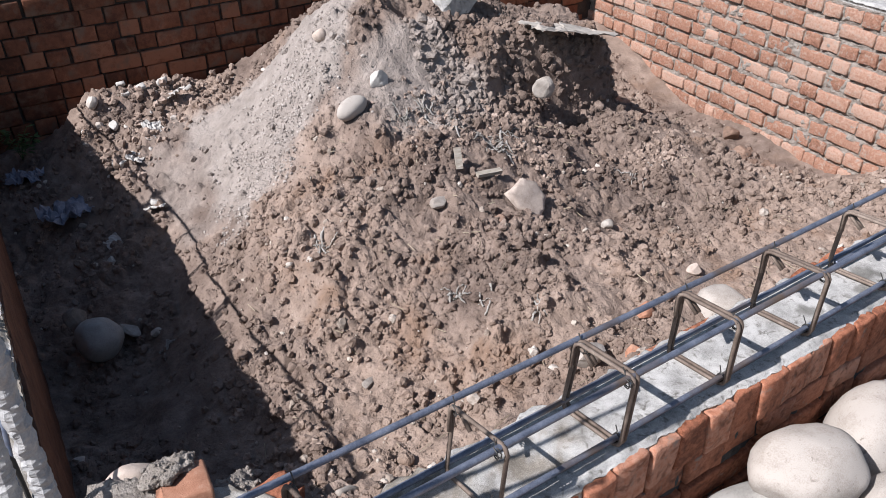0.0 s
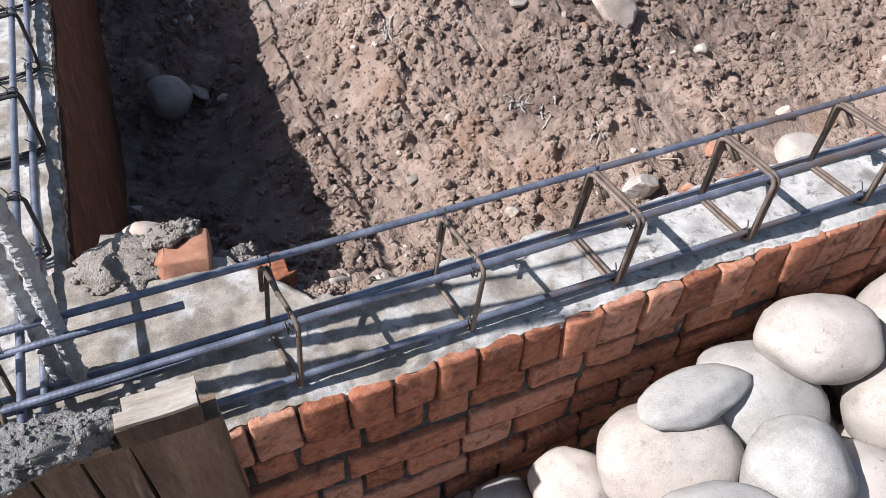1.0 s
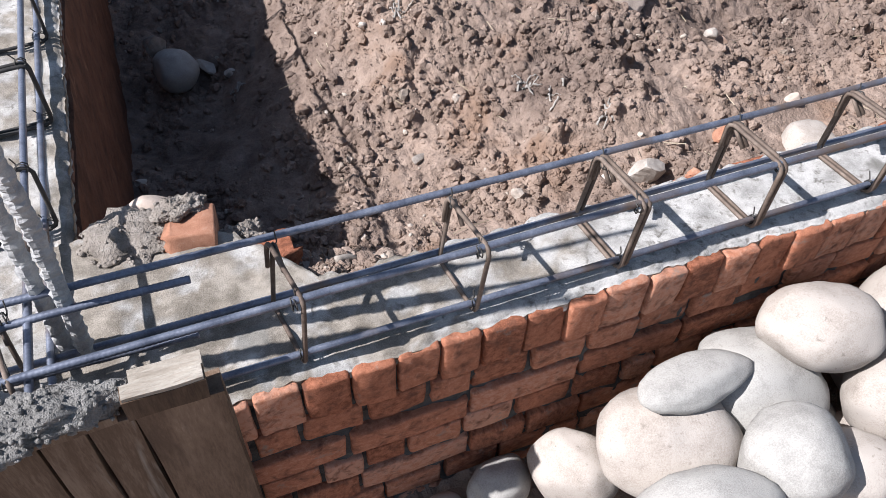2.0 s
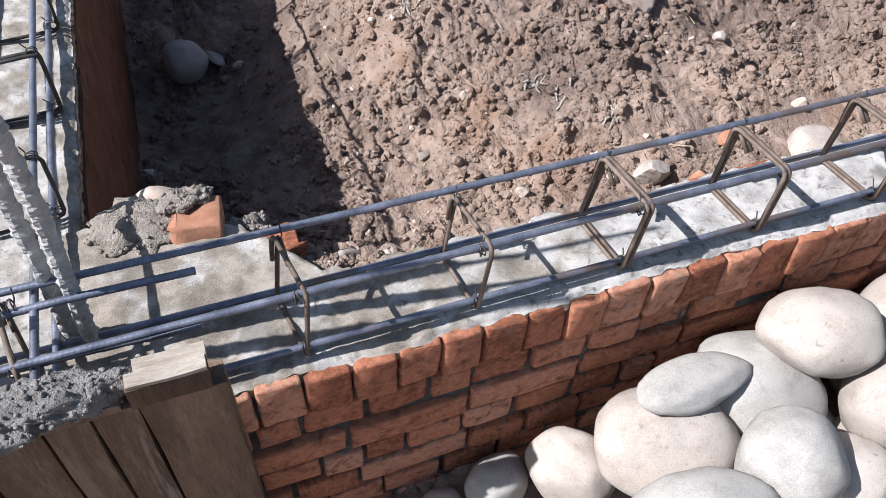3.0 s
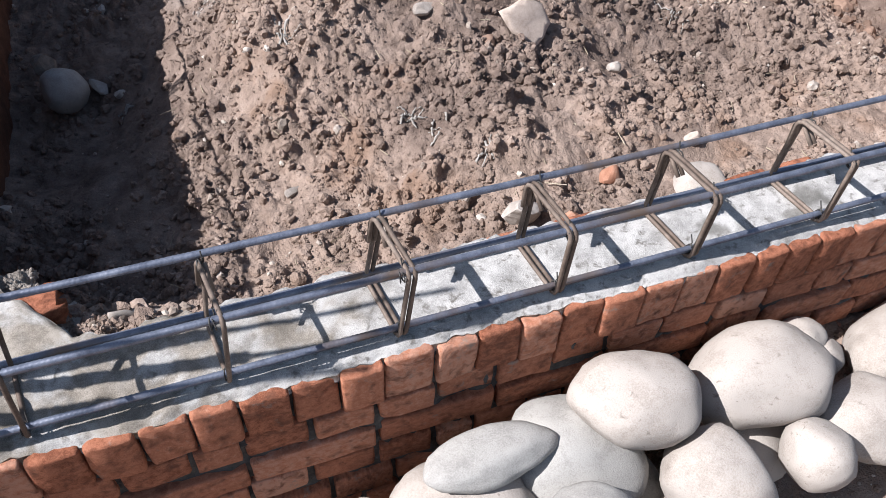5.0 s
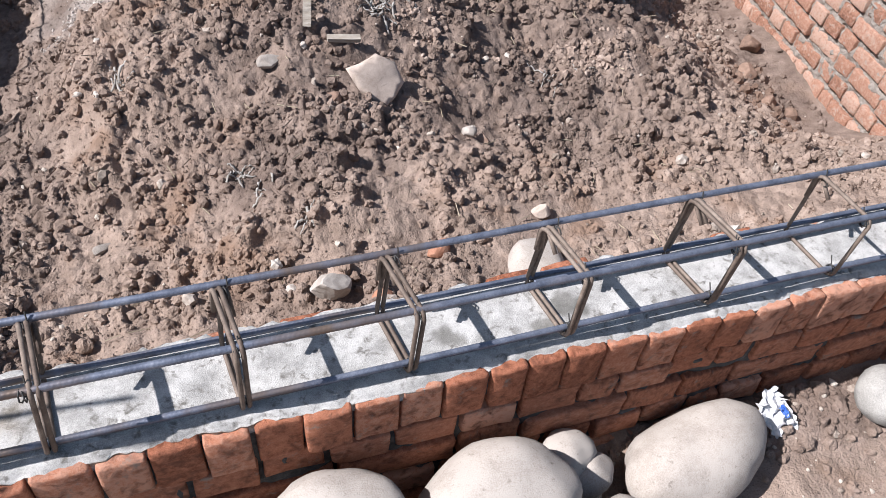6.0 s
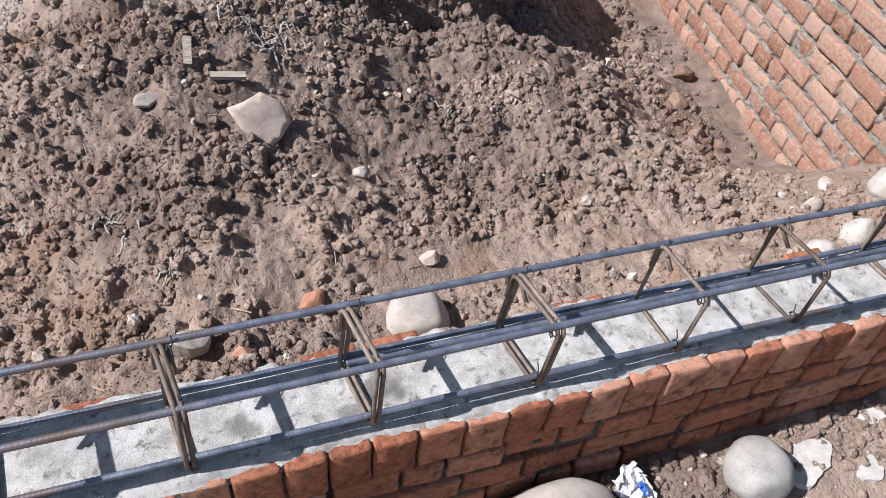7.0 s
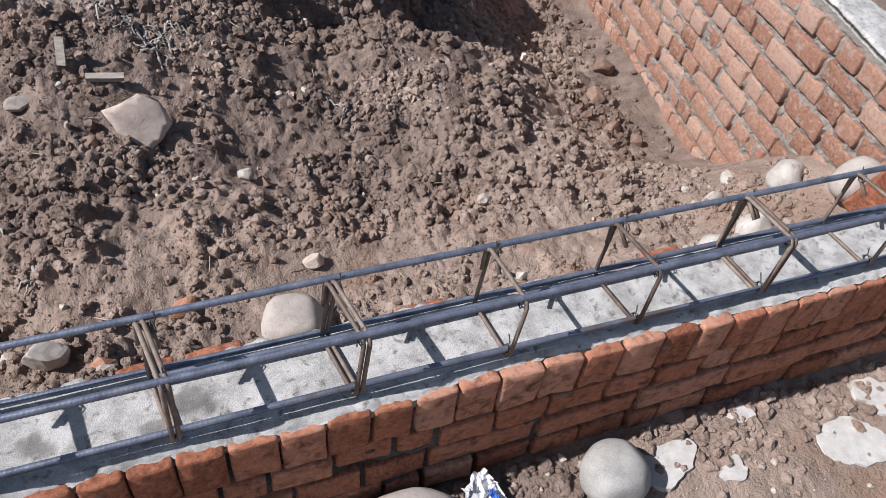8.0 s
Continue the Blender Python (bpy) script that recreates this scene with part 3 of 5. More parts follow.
# ---- concrete beds on the walls ----
def bed(name, place, length, near, far, z0, z1, seed, label, wavy=0.006, cell=0.0105, silt=None, spots=()):
    """A thin cast layer with crumbly edges; near and far give its edges along u; silt and spots darken it."""
    us, ss = np.arange(0, length, cell), np.linspace(0, 1, 33)
    ss = 0.5 - 0.5 * np.sign(0.5 - ss) * np.abs(1 - 2 * ss) ** 0.8
    u, s = np.meshgrid(us, ss)
    lo = near(us) + 0.002 + np.abs(wavy * rough(us, us * 0 + seed, 0.03, 3, seed, 0.8))
    hi = far(us) + wavy * 1.6 * rough(us, us * 0 + seed + 9, 0.05, 4, seed + 1, 0.7)
    v = lo + (hi - lo) * s
    edge = np.minimum(s, 1 - s) * (hi - lo)
    z = z1 + 0.0006 * rough(u, v, 0.03, 3, seed + 2, 0.7) + 0.003 * rough(u, v, 0.3, 2, seed + 3)
    z = z - 0.011 * np.clip(1 - edge / 0.016, 0, 1) ** 1.7 + np.clip(1 - edge / 0.04, 0, 1) * (0.003 * rough(u, v, 0.016, 2, seed + 6, 0.9))
    brown = np.zeros_like(u) if silt is None else np.clip(silt(u, v) * (0.75 + 0.9 * rough(u, v, 0.06, 4, seed + 11, 0.7)), 0, 1)
    z = z + brown * (0.0032 * rough(u, v, 0.05, 3, seed + 13, 0.65) + 0.004 * step(0.1, 0.25, rough(u, v, 0.12, 2, seed + 14)))
    n = u.size
    a, b = u.shape
    idx = np.arange(n).reshape(a, b)
    q = np.stack([idx[:-1, :-1], idx[:-1, 1:], idx[1:, 1:], idx[1:, :-1]], -1).reshape(-1, 4)
    rim = np.concatenate([idx[0, :], idx[1:, -1], idx[-1, -2::-1], idx[-2:0:-1, 0]])
    low = np.stack([u, v, np.full_like(u, z0)], -1).reshape(-1, 3)
    side = np.stack([rim, rim + n, np.roll(rim, -1) + n, np.roll(rim, -1)], -1)
    me = mesh_from(name, np.concatenate([np.stack([u, v, z], -1).reshape(-1, 3), low]), np.concatenate([q, (q + n)[:, ::-1], side[:, ::-1]]))
    wet = np.zeros_like(u)
    for px, py, size in spots:
        wet = np.maximum(wet, step(1.15, 0.85, np.hypot((u - px) / 1.25, v - py) / size + 0.4 * rough(u, v, 0.03, 3, seed + 12)))
    for key, values in (("silt", brown), ("damp_shade", wet * 0.85)):
        me.attributes.new(key, "FLOAT", "POINT").data.foreach_set("value", np.concatenate([values.reshape(-1)] * 2).astype(np.float32))
    ob = put(name, me, CONCRETE, smooth=True)
    ob.matrix_world = place
    return tagged(ob, label, "concrete bed", kind="structure")


def front_silt(u, v):
    """Brown silt on the bed near the corner and a speckled grey-brown stretch further on."""
    x = u - 0.1
    return 1.5 * step(1.05, 0.75, x) * (1 - 0.3 * step(0.25, 0.35, v)) + 0.8 * step(0.9, 1.0, x) * step(1.28, 1.12, x) * step(0.1, 0.13, v) * step(0.25, 0.2, v)


bed("concrete_bed", along(-0.1, 0, 0), 4.75,
    lambda u: np.interp(u - 0.1, (0.45, 0.5, 0.7, 0.8, 1.1, 1.45, 1.62, 1.85, 2.0, 2.1, 2.35, 2.6, 2.8, 3.07, 3.5, 3.75), (0.06, 0.066, 0.057, 0.056, 0.058, 0.066, 0.06, 0.055, 0.06, 0.068, 0.056, 0.057, 0.072, 0.066, 0.06, 0.058)),
    lambda u: 0.28 - 0.016 * step(2.0, 3.4, u) + 0.185 * step(0.8, 0.6, u) + 0.06 * step(0.5, 0.38, u), 0.335, TOP, 3, "pale grey concrete bed on the front wall, stained by damp spots",
    silt=front_silt, spots=((2.3, 0.17, 0.028), (2.24, 0.13, 0.02), (2.335, 0.15, 0.014), (2.035, 0.15, 0.024), (0.62, 0.18, 0.03)))
bed("concrete_bed", along(LEFT_X + LEFT_SLOPE * 0.48, 0.48, left_turn), 3.52, lambda u: -0.004 + 0 * u, lambda u: 0.22 + 0 * u, 0.335, TOP - 0.002, 4, "pale grey concrete bed on the shaded side wall", silt=lambda u, v: 0.9 + 0 * u)
bed("concrete_bed", along(RIGHT_X + RIGHT_SLOPE * 4.1, 4.1, right_turn - 180), 4.0, lambda u: 0.035 + 0.012 * np.sin(u * 7), lambda u: 0.225 + 0 * u, 0.34, 0.374, 5, "pale grey concrete bed on the sunlit brick wall")


# ---- reinforcing steel ----
def bar_mesh(points, radius, sides=8, rib=0.0, pitch=0.011, ragged=0.0):
    """A round bar along points; rib > 0 gives slanting ribs."""
    pts = [Vector(p) for p in points]
    if rib:
        fine = []
        for a, b in zip(pts, pts[1:]):
            n = max(1, int((b - a).length / (pitch / 4)))
            fine += [a.lerp(b, i / n) for i in range(n)]
        pts = fine + [pts[-1]]
    verts, faces = [], []
    side = None
    dist = 0.0
    for i, p in enumerate(pts):
        t = (pts[min(i + 1, len(pts) - 1)] - pts[max(i - 1, 0)]).normalized()
        if side is None:
            side = t.orthogonal().normalized()
        side = (side - t * side.dot(t)).normalized()
        up = t.cross(side)
        if i:
            dist += (p - pts[i - 1]).length
        for k in range(sides):
            a = 2 * math.pi * k / sides
            rr = radius
            if rib:
                ph = (dist / pitch + 0.9 * ((2 * k / sides) % 1.0)) % 1.0
                rr += rib * (0.5 + 0.5 * math.cos(2 * math.pi * ph))
            out = side * math.cos(a) + up * math.sin(a)
            if ragged:
                rr += ragged * noise.noise((p + out * radius) * 70) + 0.6 * ragged * noise.noise((p + out * radius) * 190)
            verts.append(p + out * rr)
    for i in range(len(pts) - 1):
        for k in range(sides):
            k2 = (k + 1) % sides
            faces.append((i * sides + k, i * sides + k2, (i + 1) * sides + k2, (i + 1) * sides + k))
    faces.append(tuple(range(sides))[::-1])
    faces.append(tuple((len(pts) - 1) * sides + k for k in range(sides)))
    return mesh_from("bar", verts, faces)


def swerve(p0, p1, seed, amount=0.004, n=24):
    """A nearly straight line with slow wander."""
    a, b = Vector(p0), Vector(p1)
    out = []
    for i in range(n + 1):
        f = i / n
        s = Vector((0, value_noise(f * 5, seed, 1), value_noise(f * 5, seed, 2))) * amount
        if abs((b - a).y) > abs((b - a).x):
            s = Vector((s.y, 0, s.z))
        out.append(a.lerp(b, f) + s)
    return out


def stirrup_mesh(w0, h, seed):
    """A bent square hoop, open to the x axis, w0 wide in y and h high in z, with a hooked end; origin at its lower front corner."""
    r = random.Random(seed)
    lean, w, c = r.uniform(-0.004, 0.004), w0 + r.uniform(-0.005, 0.005), 0.014
    base = [(0.009, w - 0.045, h - 0.04), (0.008, w - 0.006, h - 0.008), (0.006, w, h - c * 1.4), (0, w + r.uniform(-0.004, 0.004), c), (0, w - c * 0.3, c * 0.3), (0, w - c, 0), (0, c, 0),
            (0, c * 0.3, c * 0.3), (0, 0, c), (0, r.uniform(-0.002, 0.002), h - c), (0, c * 0.3, h - c * 0.3), (0, c, h), (-0.002, w - c, h + r.uniform(-0.003, 0.003)), (-0.003, w - c * 0.3, h - c * 0.3), (-0.004, w, h - c), (-0.006, w - 0.004, h - 0.06)]
    pts = []
    for x, y, z in base:
        pts.append((x + lean * (z / h - 0.5), y, z))
    return bar_mesh(pts, 0.0046, 7)


def tie_mesh(seed):
    r = random.Random(seed)
    pts = []
    for i in range(15):
        a = i / 14 * 4.2 * math.pi
        pts.append((0.006 * math.sin(a * 0.5) + i * 0.0006 - 0.004, 0.0115 * math.cos(a), 0.0115 * math.sin(a)))
    pts.append((0.006, 0.014 + r.uniform(0, 0.006), 0.015 + r.uniform(0, 0.008)))
    return bar_mesh(pts, 0.0014, 5)


STIRRUPS = [stirrup_mesh(0.149, 0.172, i) for i in range(6)]
TIES = [tie_mesh(i) for i in range(4)]
for me in STIRRUPS:
    me.materials.append(RUSTED)
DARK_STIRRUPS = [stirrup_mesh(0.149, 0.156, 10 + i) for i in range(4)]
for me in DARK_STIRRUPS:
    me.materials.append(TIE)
for me in TIES:
    me.materials.append(TIE)


def cage(label, bars, hoops, turn, seed, hoop_meshes=None, hoop_label="rust brown bent wire hoop"):
    """A cage that lies on a wall: long bars, hoops (place, double) and tie wires at their corners."""
    r = random.Random(seed)
    root = tagged(new("rebar_cage"), label, "rebar cage")
    for i, (p0, p1) in enumerate(bars):
        me = bar_mesh(swerve(p0, p1, seed + i), 0.0068, 7, 0.0006, 0.0085)
        me.name = "long_bar"
        put("long_bar", me, STEEL, root, "blue grey ribbed steel bar", smooth=True)
    for (x, y, z), double in hoops:
        swing, tip = 8 + r.uniform(-2, 2.5), (6.0 if abs(x - 2.498) < 0.01 or 0.5 < x < 1.3 else 2.0) + r.uniform(-0.8, 0.8)
        me = r.choice(hoop_meshes or STIRRUPS)
        for d in ((-0.006, 0.006) if double else (0.0,)):
            ob = put("stirrup", me, RUSTED, root, smooth=True)
            m = pose(x, y, z, 0, 0, turn + swing) @ pose(d, 0, 0, 0, tip, 0)
            ob.matrix_local = m
            tagged(ob, hoop_label)
        for cy, cz in ((0.012, 0.162), (0.137, 0.162), (0.012, 0.014)):
            tie = put("tie_wire", r.choice(TIES), TIE, root)
            tie.matrix_local = pose(x, y, z, 0, 0, turn) @ pose(0.0, cy, cz)
    return root


fy, by, lo, hi = 0.102, 0.243, TOP + 0.018, TOP + 0.176
HOOPS = [(0.165, False), (0.592, False), (0.915, False), (1.228, True), (1.543, True), (1.848, True), (2.171, True), (2.498, True), (2.812, False), (3.107, False), (3.43, True), (3.74, False), (4.06, False)]
cage("blue grey rebar cage with rusty hoops on the front wall",
     [((-0.45, fy, hi), (4.5, fy + 0.002, hi)), ((-0.45, by + 0.01, hi), (4.5, by - 0.006, hi - 0.002)), ((-0.45, fy + 0.004, lo), (4.5, fy - 0.002, lo)), ((-0.45, by, lo), (4.5, by - 0.004, lo)),
      ((2.15, by - 0.02, lo + 0.004), (4.5, by - 0.022, lo + 0.002)), ((-0.45, by - 0.01, hi - 0.012), (0.447, by - 0.03, hi - 0.012)), ((-0.45, fy + 0.016, hi - 0.02), (0.44, fy + 0.014, hi - 0.03))],
     [((x, fy - 0.012, TOP + 0.006), d) for x, d in HOOPS], 0, 20)
lx, up = LEFT_X - 0.027, hi - 0.02
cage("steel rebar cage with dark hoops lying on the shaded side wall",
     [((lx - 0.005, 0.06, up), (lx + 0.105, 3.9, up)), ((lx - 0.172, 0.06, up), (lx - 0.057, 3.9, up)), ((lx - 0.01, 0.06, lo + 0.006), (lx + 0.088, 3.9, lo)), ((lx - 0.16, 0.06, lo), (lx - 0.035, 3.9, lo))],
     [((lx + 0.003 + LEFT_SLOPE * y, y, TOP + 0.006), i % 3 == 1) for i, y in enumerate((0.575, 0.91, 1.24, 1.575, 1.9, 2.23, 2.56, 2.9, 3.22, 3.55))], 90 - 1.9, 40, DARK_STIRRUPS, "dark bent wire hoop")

# column bars at the corner, coated in cement
column = tagged(new("column_bars"), "tall cement coated steel bars tied for a column", "rebar")
for i, (x0, y0, x1, y1) in enumerate(((0.203, 0.258, 0.26, 0.262), (0.238, 0.256, 0.296, 0.168), (0.045, 0.225, 0.04, 0.15))):
    line = swerve((x0, y0, 0.2), (x1, y1, 1.5), 60 + i, 0.006)
    put("column_bar", bar_mesh(line, 0.0062, 9), STEEL, column, "bare steel bar", smooth=True)
    put("cement_coat", bar_mesh(line[:17], 0.0128, 10, 0.0016, 0.017, 0.0045), SLURRY, column, "grey ribbed cement coat")

# ---- stones ----
def base_ball(level):
    bm = bmesh.new()
    bmesh.ops.create_icosphere(bm, subdivisions=level, radius=1.0)
    bm.verts.ensure_lookup_table()
    v = np.array([tuple(q.co) for q in bm.verts])
    f = np.array([[q.index for q in t.verts] for t in bm.faces])
    bm.free()
    return v, f


BALLS = base_ball(1), base_ball(2)


def boulder(name, label, centre, size, turn, seed, material, lumps=0.12, category="boulder", group="", level=4, flats=()):
    """A rounded stone: a ball pushed in and out by slow noise, a little flattened in facets."""
    bm = bmesh.new()
    bmesh.ops.create_icosphere(bm, subdivisions=level, radius=1.0)
    rnd = random.Random(seed)
    off = Vector((rnd.uniform(0, 90), rnd.uniform(0, 90), rnd.uniform(0, 90)))
    cuts = [(Vector((rnd.gauss(0, 1), rnd.gauss(0, 1), rnd.gauss(0, 1))).normalized(), rnd.uniform(0.74, 0.93)) for _ in range(8)]
    cuts += [(Vector(n).normalized(), d) for n, d in flats]
    for v in bm.verts:
        p = v.co.copy()
        k = 1 + lumps * noise.noise(p * 1.1 + off) + lumps * 0.35 * noise.noise(p * 2.7 + off) + 0.018 * noise.noise(p * 6 + off) + 0.009 * noise.noise(p * 14 + off)
        k -= 0.03 * max(0.0, noise.noise(Vector((p.x * 1.4, p.y * 6 + p.x, p.z * 7)) + off) - 0.15)
        for nrm, d in cuts:
            s = p.dot(nrm) * k
            if s > d:
                k -= (s - d) * 0.6
        v.co = p * k
    bmesh.ops.scale(bm, vec=size, verts=bm.verts)
    ob = part(name, bm, material, smooth=True)
    ob.matrix_world = pose(*centre, *turn)
    return tagged(ob, label, category, group)


def rock(name, label, centre, size, turn, seed, material, category="stone", group=""):
    """A broken, angular stone."""
    bm = bmesh.new()
    bmesh.ops.create_icosphere(bm, subdivisions=3, radius=1.0)
    rnd = random.Random(seed)
    off = Vector((rnd.uniform(0, 90), rnd.uniform(0, 90), 3))
    cuts = [(Vector((rnd.gauss(0, 1), rnd.gauss(0, 1), rnd.gauss(0, 1))).normalized(), rnd.uniform(0.5, 0.8)) for _ in range(11)]
    for v in bm.verts:
        p = v.co.copy()
        for nrm, d in cuts:
            s = p.dot(nrm)
            if s > d:
                p -= nrm * (s - d) * 0.94
        v.co = p * (1 + 0.06 * noise.noise(p * 4 + off))
    bmesh.ops.scale(bm, vec=size, verts=bm.verts)
    ob = part(name, bm, material, smooth=False)
    ob.matrix_world = pose(*centre, *turn)
    return tagged(ob, label, category, group)


PILE = "pile of river stones beside the wall"
for spec in (
        # centre, half sizes, turn, seed, material, label
        ((1.352, -0.085, 0.16), (0.144, 0.064, 0.042), (0, 5, 2), 1, RIVER_GREY, "flat grey river stone with a chipped end on the pile"),
        ((1.675, -0.078, 0.185), (0.136, 0.108, 0.09), (0, 8, -14), 2, RIVER, "large pale rounded river stone on the pile"),
        ((1.555, -0.095, 0.05), (0.165, 0.14, 0.1), (5, 14, 6), 3, RIVER_GREY, "greyish river stone low in the pile"),
        ((1.285, -0.14, 0.04), (0.16, 0.13, 0.105), (0, -4, -12), 4, RIVER, "broad pinkish river stone in the pile"),
        ((1.483, -0.285, 0.105), (0.124, 0.11, 0.1), (0, 0, 10), 5, RIVER_GREY, "round grey river stone in the pile"),
        ((1.235, -0.335, 0.115), (0.162, 0.1, 0.07), (0, 0, -8), 6, RIVER_GREY, "flat pale grey river stone in the pile"),
        ((1.115, -0.075, -0.1), (0.085, 0.11, 0.1), (0, 10, 30), 7, RIVER, "pale river stone leaning by the wall"),
        ((0.965, -0.02, -0.19), (0.085, 0.07, 0.07), (0, 0, 20), 8, RIVER_GREY, "small grey river stone at the foot of the wall"),
        ((1.998, -0.09, 0.112), (0.168, 0.125, 0.12), (0, -5, -10), 9, RIVER, "large white river stone with a dented side"),
        ((1.785, -0.25, 0.085), (0.1, 0.12, 0.12), (10, 0, 40), 10, RIVER, "tall pale river stone in the pile"),
        ((1.62, -0.33, 0.02), (0.1, 0.09, 0.1), (0, 0, 0), 11, RIVER, "round speckled river stone in the pile"),
        ((2.518, -0.062, -0.008), (0.198, 0.122, 0.115), (0, -3, 14), 12, RIVER, "large smooth egg shaped river stone"),
        ((2.195, -0.005, 0.045), (0.073, 0.06, 0.06), (0, 20, 0), 13, RIVER, "small pale stone between two big ones"),
        ((2.238, -0.05, 0.02), (0.06, 0.05, 0.05), (0, -10, 0), 14, RIVER, "small rounded stone wedged in the pile"),
        ((2.245, -0.225, 0.03), (0.15, 0.11, 0.085), (0, 8, -12), 15, RIVER, "broad flat white river stone"),
        ((2.03, -0.27, 0.075), (0.075, 0.08, 0.08), (0, 0, 25), 16, RIVER, "round white river stone"),
        ((2.395, -0.205, -0.015), (0.065, 0.06, 0.05), (0, 0, 0), 17, RIVER, "small pale stone at the edge of the pile"),
        ((1.1, -0.34, -0.1), (0.14, 0.12, 0.1), (0, 0, 0), 18, RIVER_GREY, "grey river stone low in the pile"),
        ((1.62, -0.14, -0.09), (0.16, 0.14, 0.1), (0, 0, 0), 19, RIVER_GREY, "grey river stone under the pile"),
        ((1.4, -0.16, -0.12), (0.15, 0.14, 0.1), (0, 0, 0), 20, RIVER, "pale river stone under the pile"),
        ((1.95, -0.14, -0.06), (0.14, 0.13, 0.09), (0, 0, 0), 21, RIVER, "pale river stone under the pile"),
        ((2.15, -0.05, -0.05), (0.12, 0.1, 0.08), (0, 0, 0), 22, RIVER_GREY, "grey stone under the pile"),
        ((1.44, -0.33, -0.09), (0.13, 0.12, 0.1), (0, 0, 0), 23, RIVER_GREY, "grey river stone under the pile"),
        ((1.75, -0.3, -0.07), (0.13, 0.12, 0.08), (0, 0, 0), 24, RIVER, "pale river stone under the pile"),
        ((0.83, -0.02, -0.225), (0.05, 0.045, 0.045), (0, 0, 0), 25, RIVER, "small pale river stone at the foot of the wall")):
    c, s, t, seed, mat_, text = spec
    boulder("river_stone", text, c, s, t, seed, mat_, group=PILE)
boulder("river_stone", "round finely grained grey stone on the bare ground", (3.078, -0.062, soil_at(3.08, -0.06) + 0.048), (0.086, 0.08, 0.07), (0, 0, 20), 30, RIVER_GREY, 0.05)

# stones in the pit
boulder("river_stone", "smooth grey boulder in the shaded pit", (0.522, 2.09, soil_at(0.522, 2.09) + 0.078), (0.09, 0.09, 0.09), (0, 0, 0), 31, RIVER_GREY, 0.08)
rock("stone", "broken stone beside the shaded boulder", (0.468, 2.2, soil_at(0.468, 2.2) + 0.1), (0.05, 0.04, 0.06), (0, 10, 0), 32, DULL_STONE)
rock("stone", "flat dark stone beside the shaded boulder", (0.645, 2.13, soil_at(0.645, 2.13) + 0.03), (0.03, 0.06, 0.02), (10, 0, 30), 33, DULL_STONE)


def slab_stone(name, label, centre, size, thick, turn, seed, material, category="stone"):
    """A flat broken stone: an uneven many-cornered plate with chipped edges."""
    rnd = random.Random(seed)
    n, bm = 9, bmesh.new()
    rings = []
    spread = [rnd.uniform(0.62, 1.15) for _ in range(n)]
    for z, f in ((-thick, 0.9), (-thick * 0.4, 1.03), (thick * 0.5, 1.0), (thick, 0.92), (thick * 1.05, 0.5)):
        ring = []
        for i in range(n):
            a = 2 * math.pi * (i + 0.3 * (spread[i] - 0.9)) / n
            q = spread[i] * f * rnd.uniform(0.96, 1.03)
            ring.append(bm.verts.new((math.cos(a) * q * size[0], math.sin(a) * q * size[1], z + rnd.uniform(-0.1, 0.1) * thick)))
        rings.append(ring)
    for a, b in zip(rings, rings[1:]):
        for i in range(n):
            bm.faces.new((a[i], a[(i + 1) % n], b[(i + 1) % n], b[i]))
    bm.faces.new(rings[-1])
    bm.faces.new(rings[0][::-1])
    bmesh.ops.triangulate(bm, faces=bm.faces[:])
    bmesh.ops.subdivide_edges(bm, edges=bm.edges[:], cuts=3)
    for v in bm.verts:
        v.co += Vector((noise.noise(v.co * 40 + Vector((seed, 0, 0))), noise.noise(v.co * 40 + Vector((0, seed, 0))), 0.6 * noise.noise(v.co * 45 + Vector((0, 0, seed))))) * abs(size[0]) * 0.055
    bmesh.ops.recalc_face_normals(bm, faces=bm.faces)
    ob = part(name, bm, material, smooth=True)
    ob.matrix_world = pose(*centre, *turn)
    return tagged(ob, label, category)


def in_pit(kind, name, label, x, y, size, turn, seed, material, lift=0.5, group=""):
    z = soil_at(x, y) + size[2] * lift
    if kind is boulder:
        return boulder(name, label, (x, y, z), size, turn, seed, material, level=3, category="stone", group=group)
    return rock(name, label, (x, y, z), size, turn, seed, material, group=group)


boulder("river_stone", "blocky pale stone lying against the inside of the wall", (2.5, 0.75, soil_at(2.5, 0.75) - 0.008), (0.115, 0.095, 0.112), (0, 4, -8), 41, RIVER, flats=(((0, 0, 1), 0.7), ((-1, 0, 0.15), 0.72), ((0.1, -1, 0), 0.75), ((1, 0, 0.6), 0.75)))
in_pit(rock, "stone", "dusty pale brown stone near the wall", 1.835, 0.77, (0.07, 0.055, 0.06), (0, 20, 10), 42, DULL_STONE, 0.6)
slab_stone("flat_stone", "large flat pinkish stone lying on the slope", (2.17, 1.525, soil_at(2.17, 1.545) + 0.045), (-0.102, 0.112), 0.016, (50, -6, 18), 43, PINK_STONE)
in_pit(rock, "stone", "dark grey flat stone on the slope", 1.835, 1.66, (0.05, 0.035, 0.022), (20, 0, 10), 44, DULL_STONE, 0.7)
in_pit(boulder, "river_stone", "bone shaped pale stone on the grey heap", 1.735, 2.19, (0.084, 0.046, 0.05), (0, -8, 14), 45, RIVER, 0.6)
rock("stone", "pale greenish stone stuck in the dark cut of the heap", (2.74, 2.11, 0.15), (0.06, 0.05, 0.06), (0, 20, 0), 46, DULL_STONE)
in_pit(rock, "stone", "white broken stone on the crest of the heap", 1.9, 2.25, (0.05, 0.03, 0.06), (20, 30, 0), 47, PLASTER, 0.1)
